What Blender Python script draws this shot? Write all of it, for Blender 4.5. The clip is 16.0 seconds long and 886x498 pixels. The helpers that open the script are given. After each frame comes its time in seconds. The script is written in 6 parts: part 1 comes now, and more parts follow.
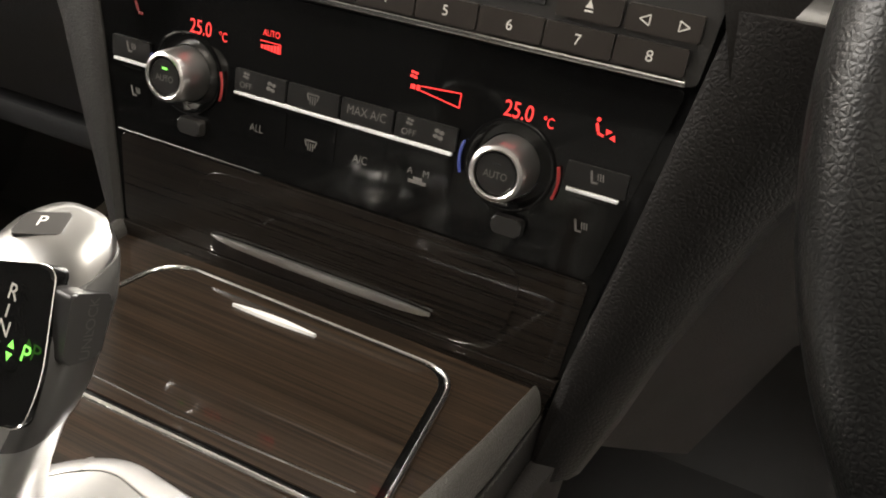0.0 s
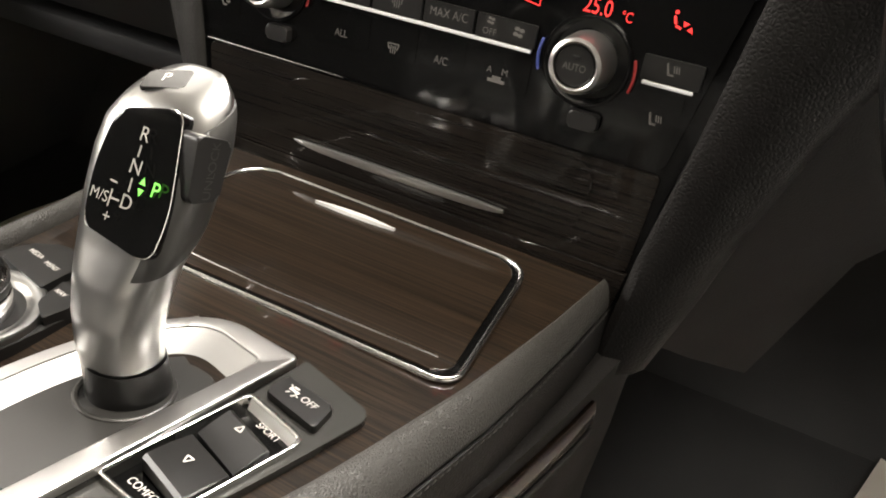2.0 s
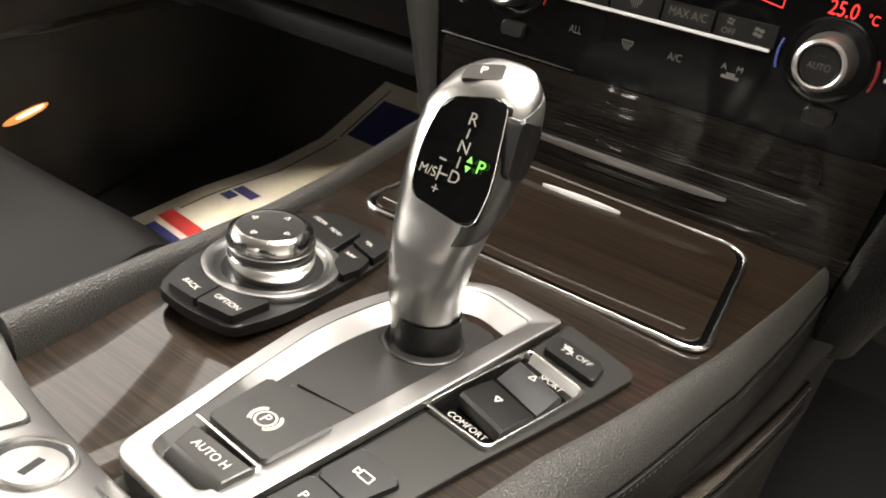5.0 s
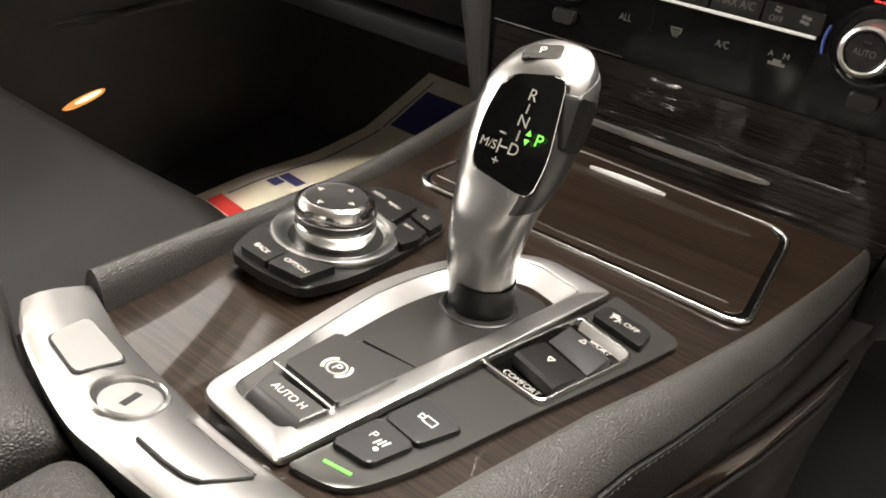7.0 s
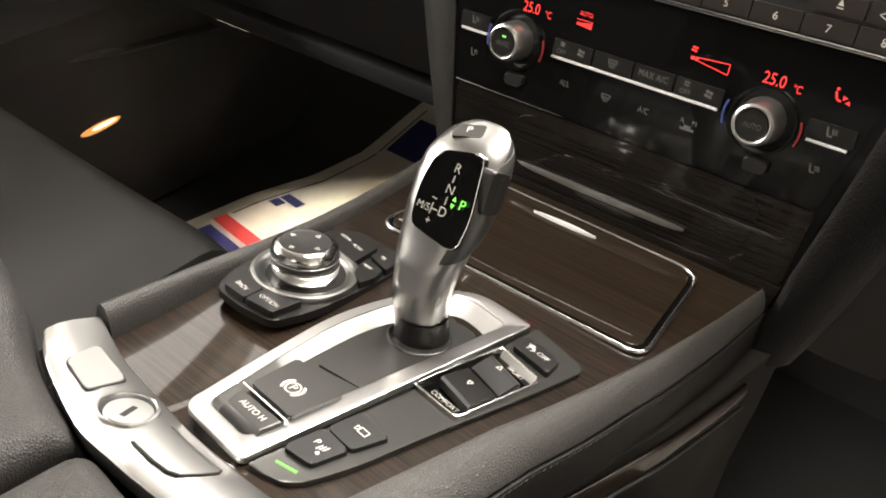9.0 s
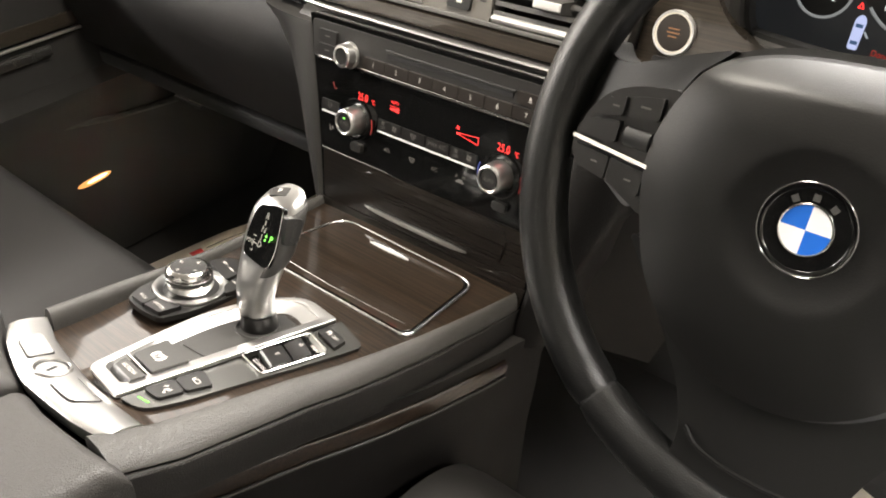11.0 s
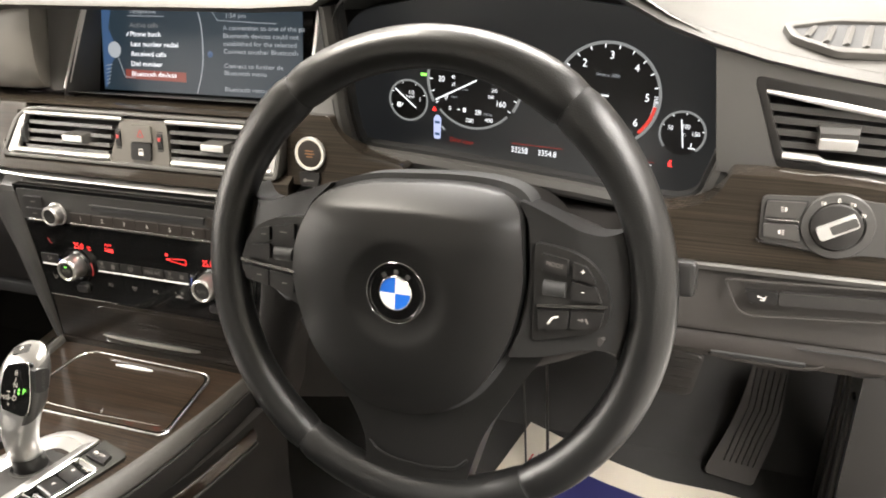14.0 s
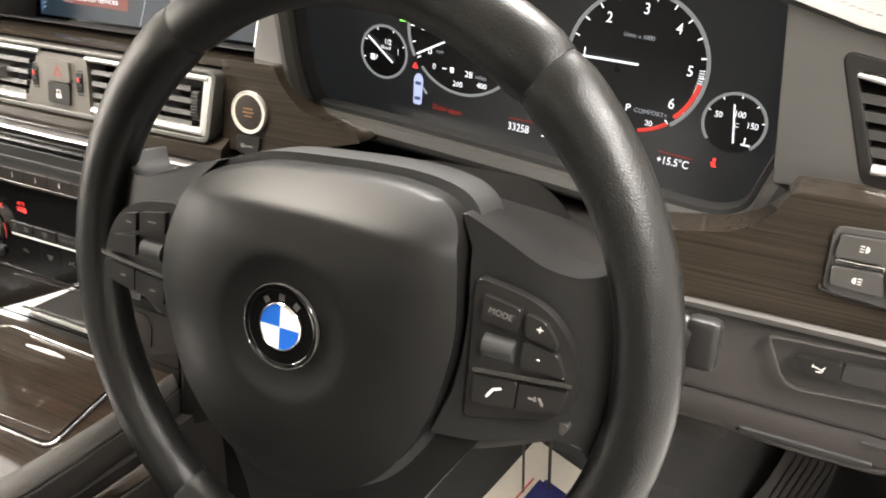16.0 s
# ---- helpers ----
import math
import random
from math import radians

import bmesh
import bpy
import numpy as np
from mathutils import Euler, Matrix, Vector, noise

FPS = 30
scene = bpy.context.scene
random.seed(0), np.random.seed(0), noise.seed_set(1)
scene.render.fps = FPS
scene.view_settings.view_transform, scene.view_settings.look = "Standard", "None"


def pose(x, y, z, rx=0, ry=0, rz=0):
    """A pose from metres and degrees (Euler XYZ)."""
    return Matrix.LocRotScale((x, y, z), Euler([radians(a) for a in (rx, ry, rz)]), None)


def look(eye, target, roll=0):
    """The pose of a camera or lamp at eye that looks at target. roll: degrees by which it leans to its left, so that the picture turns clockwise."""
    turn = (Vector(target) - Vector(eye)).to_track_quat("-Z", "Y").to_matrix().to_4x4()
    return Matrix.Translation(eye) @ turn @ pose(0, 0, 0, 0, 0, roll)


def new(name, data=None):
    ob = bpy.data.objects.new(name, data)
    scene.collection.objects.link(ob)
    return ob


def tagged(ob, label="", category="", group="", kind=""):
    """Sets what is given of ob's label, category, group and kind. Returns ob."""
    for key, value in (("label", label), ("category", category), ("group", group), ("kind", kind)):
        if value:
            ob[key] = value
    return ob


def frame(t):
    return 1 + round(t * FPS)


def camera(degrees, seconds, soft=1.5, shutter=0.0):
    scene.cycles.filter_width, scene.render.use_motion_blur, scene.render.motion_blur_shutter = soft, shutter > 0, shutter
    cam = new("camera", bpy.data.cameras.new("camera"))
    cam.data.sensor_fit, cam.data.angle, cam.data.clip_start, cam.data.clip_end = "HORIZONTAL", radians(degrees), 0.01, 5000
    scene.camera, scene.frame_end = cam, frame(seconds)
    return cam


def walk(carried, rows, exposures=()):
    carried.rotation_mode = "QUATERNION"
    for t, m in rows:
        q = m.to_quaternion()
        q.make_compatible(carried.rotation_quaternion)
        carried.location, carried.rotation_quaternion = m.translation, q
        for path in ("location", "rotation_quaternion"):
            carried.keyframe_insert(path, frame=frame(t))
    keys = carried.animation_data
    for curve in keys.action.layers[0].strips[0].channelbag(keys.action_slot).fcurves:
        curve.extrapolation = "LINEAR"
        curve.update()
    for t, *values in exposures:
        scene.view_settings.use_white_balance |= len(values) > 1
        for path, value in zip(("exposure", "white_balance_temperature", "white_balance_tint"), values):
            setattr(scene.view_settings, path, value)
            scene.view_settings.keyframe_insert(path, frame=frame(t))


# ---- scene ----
cam = camera(56.7, 16.0, soft=1.9)
PATH = [
    (0, (0.189, -0.176, 0.606), (-0.487, 1.291, -0.574), 3.3),
    (0.5, (0.19, -0.184, 0.603), (-0.49, 1.262, -0.601), 3.2),
    (1, (0.193, -0.197, 0.592), (-0.51, 1.234, -0.615), 3.2),
    (1.5, (0.195, -0.208, 0.585), (-0.523, 1.205, -0.635), 3.0),
    (2, (0.194, -0.216, 0.586), (-0.557, 1.171, -0.644), 2.3),
    (2.5, (0.188, -0.223, 0.59), (-0.582, 1.137, -0.658), 1.6),
    (3, (0.18, -0.235, 0.588), (-0.613, 1.106, -0.666), 1.4),
    (3.5, (0.171, -0.248, 0.593), (-0.659, 1.07, -0.662), 1.0),
    (4, (0.164, -0.262, 0.598), (-0.712, 1.03, -0.653), 0.4),
    (4.5, (0.158, -0.273, 0.603), (-0.752, 0.994, -0.649), -0.1),
    (5, (0.154, -0.282, 0.604), (-0.781, 0.965, -0.649), -0.4),
    (7.5, (0.165, -0.311, 0.608), (-0.84, 0.878, -0.648), -1.2),
    (8, (0.177, -0.314, 0.616), (-0.837, 0.87, -0.638), -1.4),
    (8.2, (0.185, -0.313, 0.628), (-0.824, 0.858, -0.641), -1.8),
    (10.5, (0.365, -0.341, 0.745), (-0.712, 0.864, -0.434), 0.4),
    (11, (0.452, -0.348, 0.788), (-0.662, 0.817, -0.395), -4.1),
    (11.5, (0.49, -0.381, 0.823), (-0.423, 0.93, -0.38), -4.8),
    (12, (0.536, -0.409, 0.865), (-0.221, 1.025, -0.305), -5.5),
    (12.5, (0.573, -0.43, 0.897), (-0.147, 1.047, -0.243), -6.8),
    (13, (0.587, -0.434, 0.91), (-0.093, 1.078, -0.208), -6.3),
    (13.5, (0.581, -0.433, 0.911), (-0.106, 1.073, -0.212), -6.9),
    (14, (0.583, -0.423, 0.912), (-0.081, 1.086, -0.221), -7.2),
    (14.5, (0.589, -0.395, 0.903), (-0.033, 1.112, -0.254), -7.7),
    (15, (0.596, -0.355, 0.892), (-0.011, 1.145, -0.283), -8.0),
    (15.5, (0.593, -0.295, 0.869), (-0.114, 1.176, -0.288), -6.7),
    (16, (0.589, -0.241, 0.833), (-0.206, 1.141, -0.374), -5.9),
]
walk(cam, [(t, look(eye, target, roll)) for t, eye, target, roll in PATH], exposures=((0.0, 0.4), (4.0, 0.4), (5.0, 0.3), (7.5, 0.25), (8.2, 0.25), (10.5, 0.68), (12.0, 1.0), (16.0, 1.03)))

# ---- world and light ----
world = bpy.data.worlds.new("showroom")
scene.world = world
world.use_nodes = True
wn = world.node_tree.nodes
wn["Background"].inputs[0].default_value = (1.0, 0.93, 0.85, 1)
wn["Background"].inputs[1].default_value = 0.05


def area(name, m, sx, sy, power, colour):
    d = bpy.data.lights.new(name, "AREA")
    d.shape, d.size, d.size_y, d.energy, d.color = "RECTANGLE", sx, sy, power, colour
    ob = new(name, d)
    ob.matrix_world = m
    return ob


# unseen ceiling lamps, added and placed for the car's lighting and reflections
LAMPS = [(-3.3, 2.6, 60, 2.6, 2.4), (0.1, 2.1, 340, 2.0, 1.8), (1.95, -0.4, 245, 0.6, 2.6), (-4.2, -1.6, 340, 0.7, 2.4), (0.7, -4.2, 60, 2.4, 0.7)]
for lx, ly, power, wide, long_ in LAMPS:
    area("unseen_hall_lamp", pose(lx, ly, 2.62), wide, long_, power, (1.0, 0.95, 0.89))
# footwell lamp under the passenger's side of the dash
area("footwell_lamp", pose(-0.52, 0.20, 0.296, 0, -14, 0), 0.05, 0.03, 1.8, (1.0, 0.9, 0.76)).data.spread = 1.2
# reading lamp in the headliner
area("dome_lamp", look((0.06, 0.12, 1.07), (0.06, 0.11, 0)), 0.22, 0.12, 5.2, (1.0, 0.92, 0.8))
# unseen fill over the rear seats, added to brighten the dash front
area("rear_fill_lamp", look((0.15, -0.95, 1.07), (0.25, -0.45, 0.3)), 0.26, 0.16, 0.9, (1.0, 0.93, 0.82))

# ---- small tools ----
MM = 0.001


def matte(name, colour, rough=0.5, metal=0.0, coat=0.0, bump=0.0, scale=900.0, kind="noise", vary=0.15, spec=0.5, wear=0.0, stretch=(1, 1, 1)):
    """A surface with a grain and a slower stain over its colour."""
    m = bpy.data.materials.new(name)
    m.use_nodes = True
    nt = m.node_tree
    n, l = nt.nodes, nt.links
    b = n["Principled BSDF"]
    b.inputs["Base Color"].default_value = (*colour, 1)
    b.inputs["Roughness"].default_value = rough
    b.inputs["Metallic"].default_value = metal
    b.inputs["Coat Weight"].default_value = coat
    b.inputs["Coat Roughness"].default_value = 0.04
    b.inputs["Specular IOR Level"].default_value = spec
    tc = n.new("ShaderNodeTexCoord")
    mp = n.new("ShaderNodeMapping")
    mp.inputs["Scale"].default_value = stretch
    l.new(tc.outputs["Object"], mp.inputs["Vector"])
    if vary:
        big = n.new("ShaderNodeTexNoise")
        big.inputs["Scale"].default_value = 14.0
        big.inputs["Detail"].default_value = 6.0
        l.new(mp.outputs[0], big.inputs["Vector"])
        mix = n.new("ShaderNodeMix")
        mix.data_type = "RGBA"
        l.new(big.outputs["Fac"], mix.inputs[0])
        mix.inputs[6].default_value = (*[c * (1 - vary) for c in colour], 1)
        mix.inputs[7].default_value = (*[min(1, c * (1 + vary)) for c in colour], 1)
        l.new(mix.outputs[2], b.inputs["Base Color"])
        rr = n.new("ShaderNodeMapRange")
        rr.inputs["To Min"].default_value = max(0.02, rough * (1 - vary - wear))
        rr.inputs["To Max"].default_value = min(1, rough * (1 + vary + wear))
        l.new(big.outputs["Fac"], rr.inputs["Value"])
        l.new(rr.outputs[0], b.inputs["Roughness"])
    if bump:
        if kind == "cells":
            # small raised pebbles between creases
            t = n.new("ShaderNodeTexVoronoi")
            t.feature = "DISTANCE_TO_EDGE"
            soften = n.new("ShaderNodeMapRange")
            soften.interpolation_type = "SMOOTHSTEP"
            soften.inputs["From Max"].default_value = 0.34
            l.new(t.outputs["Distance"], soften.inputs["Value"])
            out = soften.outputs[0]
        else:
            t = n.new("ShaderNodeTexNoise")
            t.inputs["Detail"].default_value = 4.0
            out = t.outputs["Fac"]
        t.inputs["Scale"].default_value = scale
        l.new(mp.outputs[0], t.inputs["Vector"])
        bp = n.new("ShaderNodeBump")
        bp.inputs["Strength"].default_value = bump
        bp.inputs["Distance"].default_value = 0.0007
        l.new(out, bp.inputs["Height"])
        l.new(bp.outputs[0], b.inputs["Normal"])
    return m


def glow(name, colour, strength):
    m = bpy.data.materials.new(name)
    m.use_nodes = True
    b = m.node_tree.nodes["Principled BSDF"]
    b.inputs["Base Color"].default_value = (0.01, 0.01, 0.01, 1)
    b.inputs["Emission Color"].default_value = (*colour, 1)
    b.inputs["Emission Strength"].default_value = strength
    return m


def fineline(name, dark, light, coat=1.0):
    """Dark fineline veneer with long streaks along x, under lacquer."""
    m = matte(name, dark, 0.45, coat=coat, vary=0.0, spec=0.12)
    n, l = m.node_tree.nodes, m.node_tree.links
    b = n["Principled BSDF"]
    tc = n.new("ShaderNodeTexCoord")
    out = []
    for sc, st in ((1.0, (7, 900, 900)), (1.0, (16, 2200, 2200)), (1.0, (3, 70, 70))):
        mp = n.new("ShaderNodeMapping")
        mp.inputs["Scale"].default_value = st
        t = n.new("ShaderNodeTexNoise")
        t.inputs["Scale"].default_value = sc
        t.inputs["Detail"].default_value = 3.0
        t.inputs["Distortion"].default_value = 0.05
        l.new(tc.outputs["Object"], mp.inputs["Vector"])
        l.new(mp.outputs[0], t.inputs["Vector"])
        out.append(t.outputs["Fac"])
    a = n.new("ShaderNodeMath")
    a.operation = "MULTIPLY_ADD"
    l.new(out[1], a.inputs[0])
    a.inputs[1].default_value = 0.6
    l.new(out[0], a.inputs[2])
    c = n.new("ShaderNodeMath")
    c.operation = "MULTIPLY_ADD"
    l.new(out[2], c.inputs[0])
    c.inputs[1].default_value = 0.18
    l.new(a.outputs[0], c.inputs[2])
    r = n.new("ShaderNodeValToRGB")
    e = r.color_ramp.elements
    e[0].position, e[0].color = 0.88, (*dark, 1)
    e[1].position, e[1].color = 1.42, (*light, 1)
    mr = n.new("ShaderNodeMapRange")
    mr.inputs["From Min"].default_value = 0.68
    mr.inputs["From Max"].default_value = 1.14
    l.new(c.outputs[0], mr.inputs["Value"])
    e[0].position, e[1].position = 0.05, 0.95
    l.new(mr.outputs[0], r.inputs[0])
    l.new(r.outputs[0], b.inputs["Base Color"])
    return m


leather = matte("black_leather", (0.0125, 0.0118, 0.0111), 0.5, spec=0.3, bump=0.1, scale=620, kind="cells", vary=0.2)
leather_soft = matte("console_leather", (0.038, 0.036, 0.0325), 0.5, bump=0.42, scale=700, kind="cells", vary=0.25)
# console leather again, darkened for the shade on its steep flank
flank_leather_shaded = matte("console_leather_shaded", (0.0095, 0.0087, 0.0079), 0.5, spec=0.32, bump=0.25, scale=600, kind="cells", vary=0.2)
arm_leather = matte("armrest_leather", (0.030, 0.0282, 0.0260), 0.5, bump=0.4, scale=700, kind="cells", vary=0.25)
rim_leather = matte("wheel_leather", (0.0060, 0.0060, 0.0058), 0.33, spec=0.46, bump=0.12, scale=640, kind="cells", vary=0.2, wear=0.2)
airbag_skin = matte("airbag_skin", (0.0070, 0.0068, 0.0064), 0.43, spec=0.25, bump=0.14, scale=1100, vary=0.15)
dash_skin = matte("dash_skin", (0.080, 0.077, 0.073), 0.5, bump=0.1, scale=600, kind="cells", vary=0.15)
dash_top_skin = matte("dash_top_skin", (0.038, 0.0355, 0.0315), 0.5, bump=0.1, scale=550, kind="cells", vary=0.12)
# skin of the dash top, lightened for the light on the passenger's face
face_skin_lit = matte("face_skin_lit", (0.19, 0.179, 0.161), 0.5, bump=0.1, scale=550, kind="cells", vary=0.12)
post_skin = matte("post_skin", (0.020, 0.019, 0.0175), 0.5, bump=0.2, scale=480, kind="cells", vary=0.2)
# darker copy of the post skin, with the driver's side shade put in
post_skin_shaded = matte("post_skin_shaded", (0.0062, 0.0053, 0.0048), 0.52, spec=0.3, bump=0.25, scale=480, kind="cells", vary=0.2)
# darker copy of the brown plastic, shade of the low panels put in
shade_trim = matte("shaded_brown_plastic", (0.0065, 0.0056, 0.0051), 0.6, spec=0.25, bump=0.15, scale=480, kind="cells", vary=0.2)
pull_grey = matte("pull_grey", (0.55, 0.545, 0.53), 0.34, metal=1.0, vary=0.06)
cover_grey = matte("cover_grey", (0.045, 0.044, 0.042), 0.34, spec=0.5, vary=0.08)
switch_grey = matte("switch_grey", (0.045, 0.043, 0.040), 0.4, bump=0.1, scale=900, vary=0.1)
trim_grey = matte("trim_grey", (0.13, 0.126, 0.118), 0.36, metal=0.5, vary=0.08)
trim_brown = matte("trim_brown", (0.105, 0.098, 0.086), 0.42, vary=0.1)
slat_grey = matte("slat_grey", (0.045, 0.0435, 0.041), 0.35, vary=0.1)
brown_trim = matte("dark_brown_plastic", (0.025, 0.0222, 0.0200), 0.55, bump=0.25, scale=700, vary=0.2)
grey_plastic = matte("grey_plastic", (0.046, 0.0445, 0.042), 0.42, bump=0.2, scale=900, vary=0.12)
carpet = matte("black_carpet", (0.012, 0.0112, 0.0104), 0.95, bump=1.0, scale=900, vary=0.35)
cloth = matte("headliner_cloth", (0.5, 0.48, 0.44), 0.95, bump=0.3, scale=700)
wood = fineline("fineline_wood", (0.0048, 0.0030, 0.0019), (0.031, 0.0192, 0.0113), 0.9)
wood_dash = fineline("dash_wood", (0.0125, 0.0100, 0.0073), (0.033, 0.0258, 0.0190))
# same veneer, darkened because the upright tray front lies in shade
tray_wood_shaded = fineline("tray_wood_shaded", (0.0030, 0.0022, 0.0016), (0.0105, 0.0074, 0.0052))
black_gloss = matte("piano_black", (0.004, 0.004, 0.004), 0.08, vary=0.3)
graphite = matte("graphite_gloss", (0.085, 0.083, 0.080), 0.14, metal=0.6, vary=0.1)
dark_chrome = matte("dark_chrome", (0.095, 0.094, 0.089), 0.2, metal=0.6, vary=0.1)
boot_satin = matte("boot_satin", (0.033, 0.0318, 0.030), 0.3, bump=0.05, scale=1500, vary=0.15)
slope_silver = matte("slope_silver", (0.34, 0.336, 0.325), 0.42, metal=0.8, vary=0.05)
knee_trim = matte("knee_trim", (0.017, 0.0142, 0.0125), 0.6, spec=0.3, bump=0.3, scale=700, vary=0.2)
black_soft = matte("soft_touch_black", (0.016, 0.015, 0.014), 0.42, bump=0.12, scale=1500, vary=0.15)
key_black = matte("key_black", (0.009, 0.0085, 0.008), 0.36, vary=0.12)
radio_key = matte("radio_key", (0.032, 0.027, 0.0235), 0.34, metal=0.35, vary=0.12)
silver = matte("satin_silver", (0.66, 0.65, 0.635), 0.31, metal=1.0, bump=0.05, scale=2500, vary=0.05)
vent_silver = matte("bright_satin", (0.74, 0.73, 0.71), 0.36, metal=0.75, vary=0.04)
# dash skin lightened to stand in for light inside the instrument hood
hood_skin_lit = matte("hood_skin_lit", (0.21, 0.204, 0.195), 0.5, bump=0.1, scale=600, kind="cells", vary=0.12)
cluster_glass = matte("dial_glass", (0.020, 0.020, 0.021), 0.28, spec=0.5, vary=0.1)
# faint emission added, imitating haze and reflections over the black face
cluster_hazed = matte("cluster_glass", (0.036, 0.036, 0.036), 0.3, spec=0.5, vary=0.1)
cluster_hazed.node_tree.nodes["Principled BSDF"].inputs["Emission Color"].default_value = (0.8, 0.9, 1.0, 1)
cluster_hazed.node_tree.nodes["Principled BSDF"].inputs["Emission Strength"].default_value = 0.006
door_skin = matte("door_skin", (0.014, 0.0131, 0.0122), 0.55, spec=0.3, bump=0.12, scale=500, kind="cells", vary=0.2)
lever_silver = matte("lever_silver", (0.43, 0.43, 0.42), 0.28, metal=1.0, bump=0.04, scale=2500, vary=0.05)
knob_silver = matte("knob_silver", (0.68, 0.67, 0.66), 0.17, metal=1.0, vary=0.05)
# pale, mostly diffuse silver: bright reflections are put into the colour
edge_silver_lit = matte("edge_silver_lit", (0.85, 0.84, 0.82), 0.4, metal=0.3, vary=0.04)
ledge_skin = matte("ledge_skin", (0.060, 0.057, 0.050), 0.4, bump=0.1, scale=600, kind="cells", vary=0.12)
pedal_rubber = matte("pedal_rubber", (0.026, 0.0225, 0.020), 0.6, bump=0.3, scale=700, vary=0.2)
bright = matte("bright_chrome", (0.86, 0.85, 0.83), 0.17, metal=1.0, vary=0.05)
pearl = matte("pearl_silver", (0.50, 0.495, 0.48), 0.38, metal=0.85, vary=0.05)
white_print = matte("white_print", (0.62, 0.60, 0.56), 0.6, vary=0.05)
lever_print = matte("lever_print", (0.36, 0.34, 0.31), 0.6, vary=0.05)
dim_print = matte("dim_print", (0.12, 0.112, 0.104), 0.6, vary=0.05)
rubber = matte("black_rubber", (0.012, 0.012, 0.012), 0.7, bump=0.3, scale=1200)
paper = matte("mat_paper", (0.72, 0.66, 0.56), 0.8, bump=0.2, scale=60, vary=0.05)
navy = matte("navy_print", (0.022, 0.022, 0.12), 0.7, vary=0.1)
red_print = matte("red_print", (0.55, 0.045, 0.04), 0.7, vary=0.1)
blue_enamel = matte("blue_enamel", (0.02, 0.13, 0.55), 0.12, vary=0.05)
white_enamel = matte("white_enamel", (0.8, 0.8, 0.8), 0.12, vary=0.03)
red_paint = matte("red_mark", (0.35, 0.03, 0.03), 0.5)
blue_paint = matte("blue_mark", (0.04, 0.06, 0.25), 0.5)
glow_red = glow("red_display", (1.0, 0.035, 0.03), 1.5)
glow_red_dim = glow("red_display_dim", (1.0, 0.03, 0.02), 0.12)
glow_green = glow("green_lamp", (0.25, 1.0, 0.10), 1.3)
glow_white = glow("white_display", (0.95, 0.97, 1.0), 0.85)
glow_grey = glow("grey_display", (0.8, 0.85, 0.9), 0.28)
dial_rim = glow("dial_rim", (0.9, 0.92, 0.9), 0.16)
glow_blue = glow("blue_display", (0.13, 0.27, 0.55), 0.2)


def thing(name, label, category, m=None, group="", kind=""):
    ob = new(name)
    if m is not None:
        ob.matrix_world = m
    return tagged(ob, label, category, group, kind)


def arch(y):
    """How far the console's top rises above its front plane towards the armrest (mm)."""
    if y > -60:
        return 0.0
    if y > -220:
        return 15.0 * ((-60 - y) / 160) ** 1.3
    return 15.0 + (-220 - y) * 0.3


def part(name, bm, material, parent=None, label="", smooth=38, bend=False, m=None):
    """One mesh object (millimetres in bm) under a thing or under a part."""
    if m is not None:
        bm.transform(m)
    if bend:
        for v in bm.verts:
            v.co.z += arch(v.co.y)
    bmesh.ops.recalc_face_normals(bm, faces=bm.faces)
    bm.transform(Matrix.Scale(MM, 4))
    me = bpy.data.meshes.new(name)
    bm.to_mesh(me)
    bm.free()
    me.materials.append(material)
    if smooth:
        me.shade_smooth()
        me.set_sharp_from_angle(angle=radians(smooth))
    ob = new(name, me)
    if smooth and len(me.polygons) > 6:
        wn_ = ob.modifiers.new("weighted", "WEIGHTED_NORMAL")
        wn_.keep_sharp = True
    ob.parent = parent
    if label:
        ob["label"] = label
    return ob


def rounded(pts, r, n=4):
    """The outline with its corners rounded by r (a number, or one for each corner)."""
    out = []
    k = len(pts)
    for i in range(k):
        p = Vector(pts[i])
        a, b = Vector(pts[i - 1]) - p, Vector(pts[(i + 1) % k]) - p
        ri = r[i] if isinstance(r, (list, tuple)) else r
        ri = min(ri, a.length * 0.49, b.length * 0.49)
        if ri < 0.01:
            out.append(tuple(p))
            continue
        s, e = p + a.normalized() * ri, p + b.normalized() * ri
        for j in range(n + 1):
            t = j / n
            out.append(tuple((1 - t) ** 2 * s + 2 * t * (1 - t) * p + t * t * e))
    return out


def rect(x0, x1, y0, y1):
    return [(x0, y0), (x1, y0), (x1, y1), (x0, y1)]


def circle(cx, cy, r, n=32, ry=None):
    return [(cx + r * math.cos(2 * math.pi * i / n), cy + (ry or r) * math.sin(2 * math.pi * i / n)) for i in range(n)]


def slab(pts, z0, z1, bev=0.0, seg=2):
    """A plate with this outline from z0 to z1, its upper rim rounded."""
    bm = bmesh.new()
    low = [bm.verts.new((x, y, z0)) for x, y in pts]
    top = [bm.verts.new((x, y, z1)) for x, y in pts]
    n = len(pts)
    bm.faces.new(low)
    bm.faces.new(top)
    for i in range(n):
        bm.faces.new((low[i], low[(i + 1) % n], top[(i + 1) % n], top[i]))
    if bev:
        hi = max(z0, z1)
        es = [e for e in bm.edges if all(abs(v.co.z - hi) < 1e-6 for v in e.verts)]
        bmesh.ops.bevel(bm, geom=es, offset=bev, segments=seg, affect="EDGES", profile=0.5, clamp_overlap=True)
    return bm


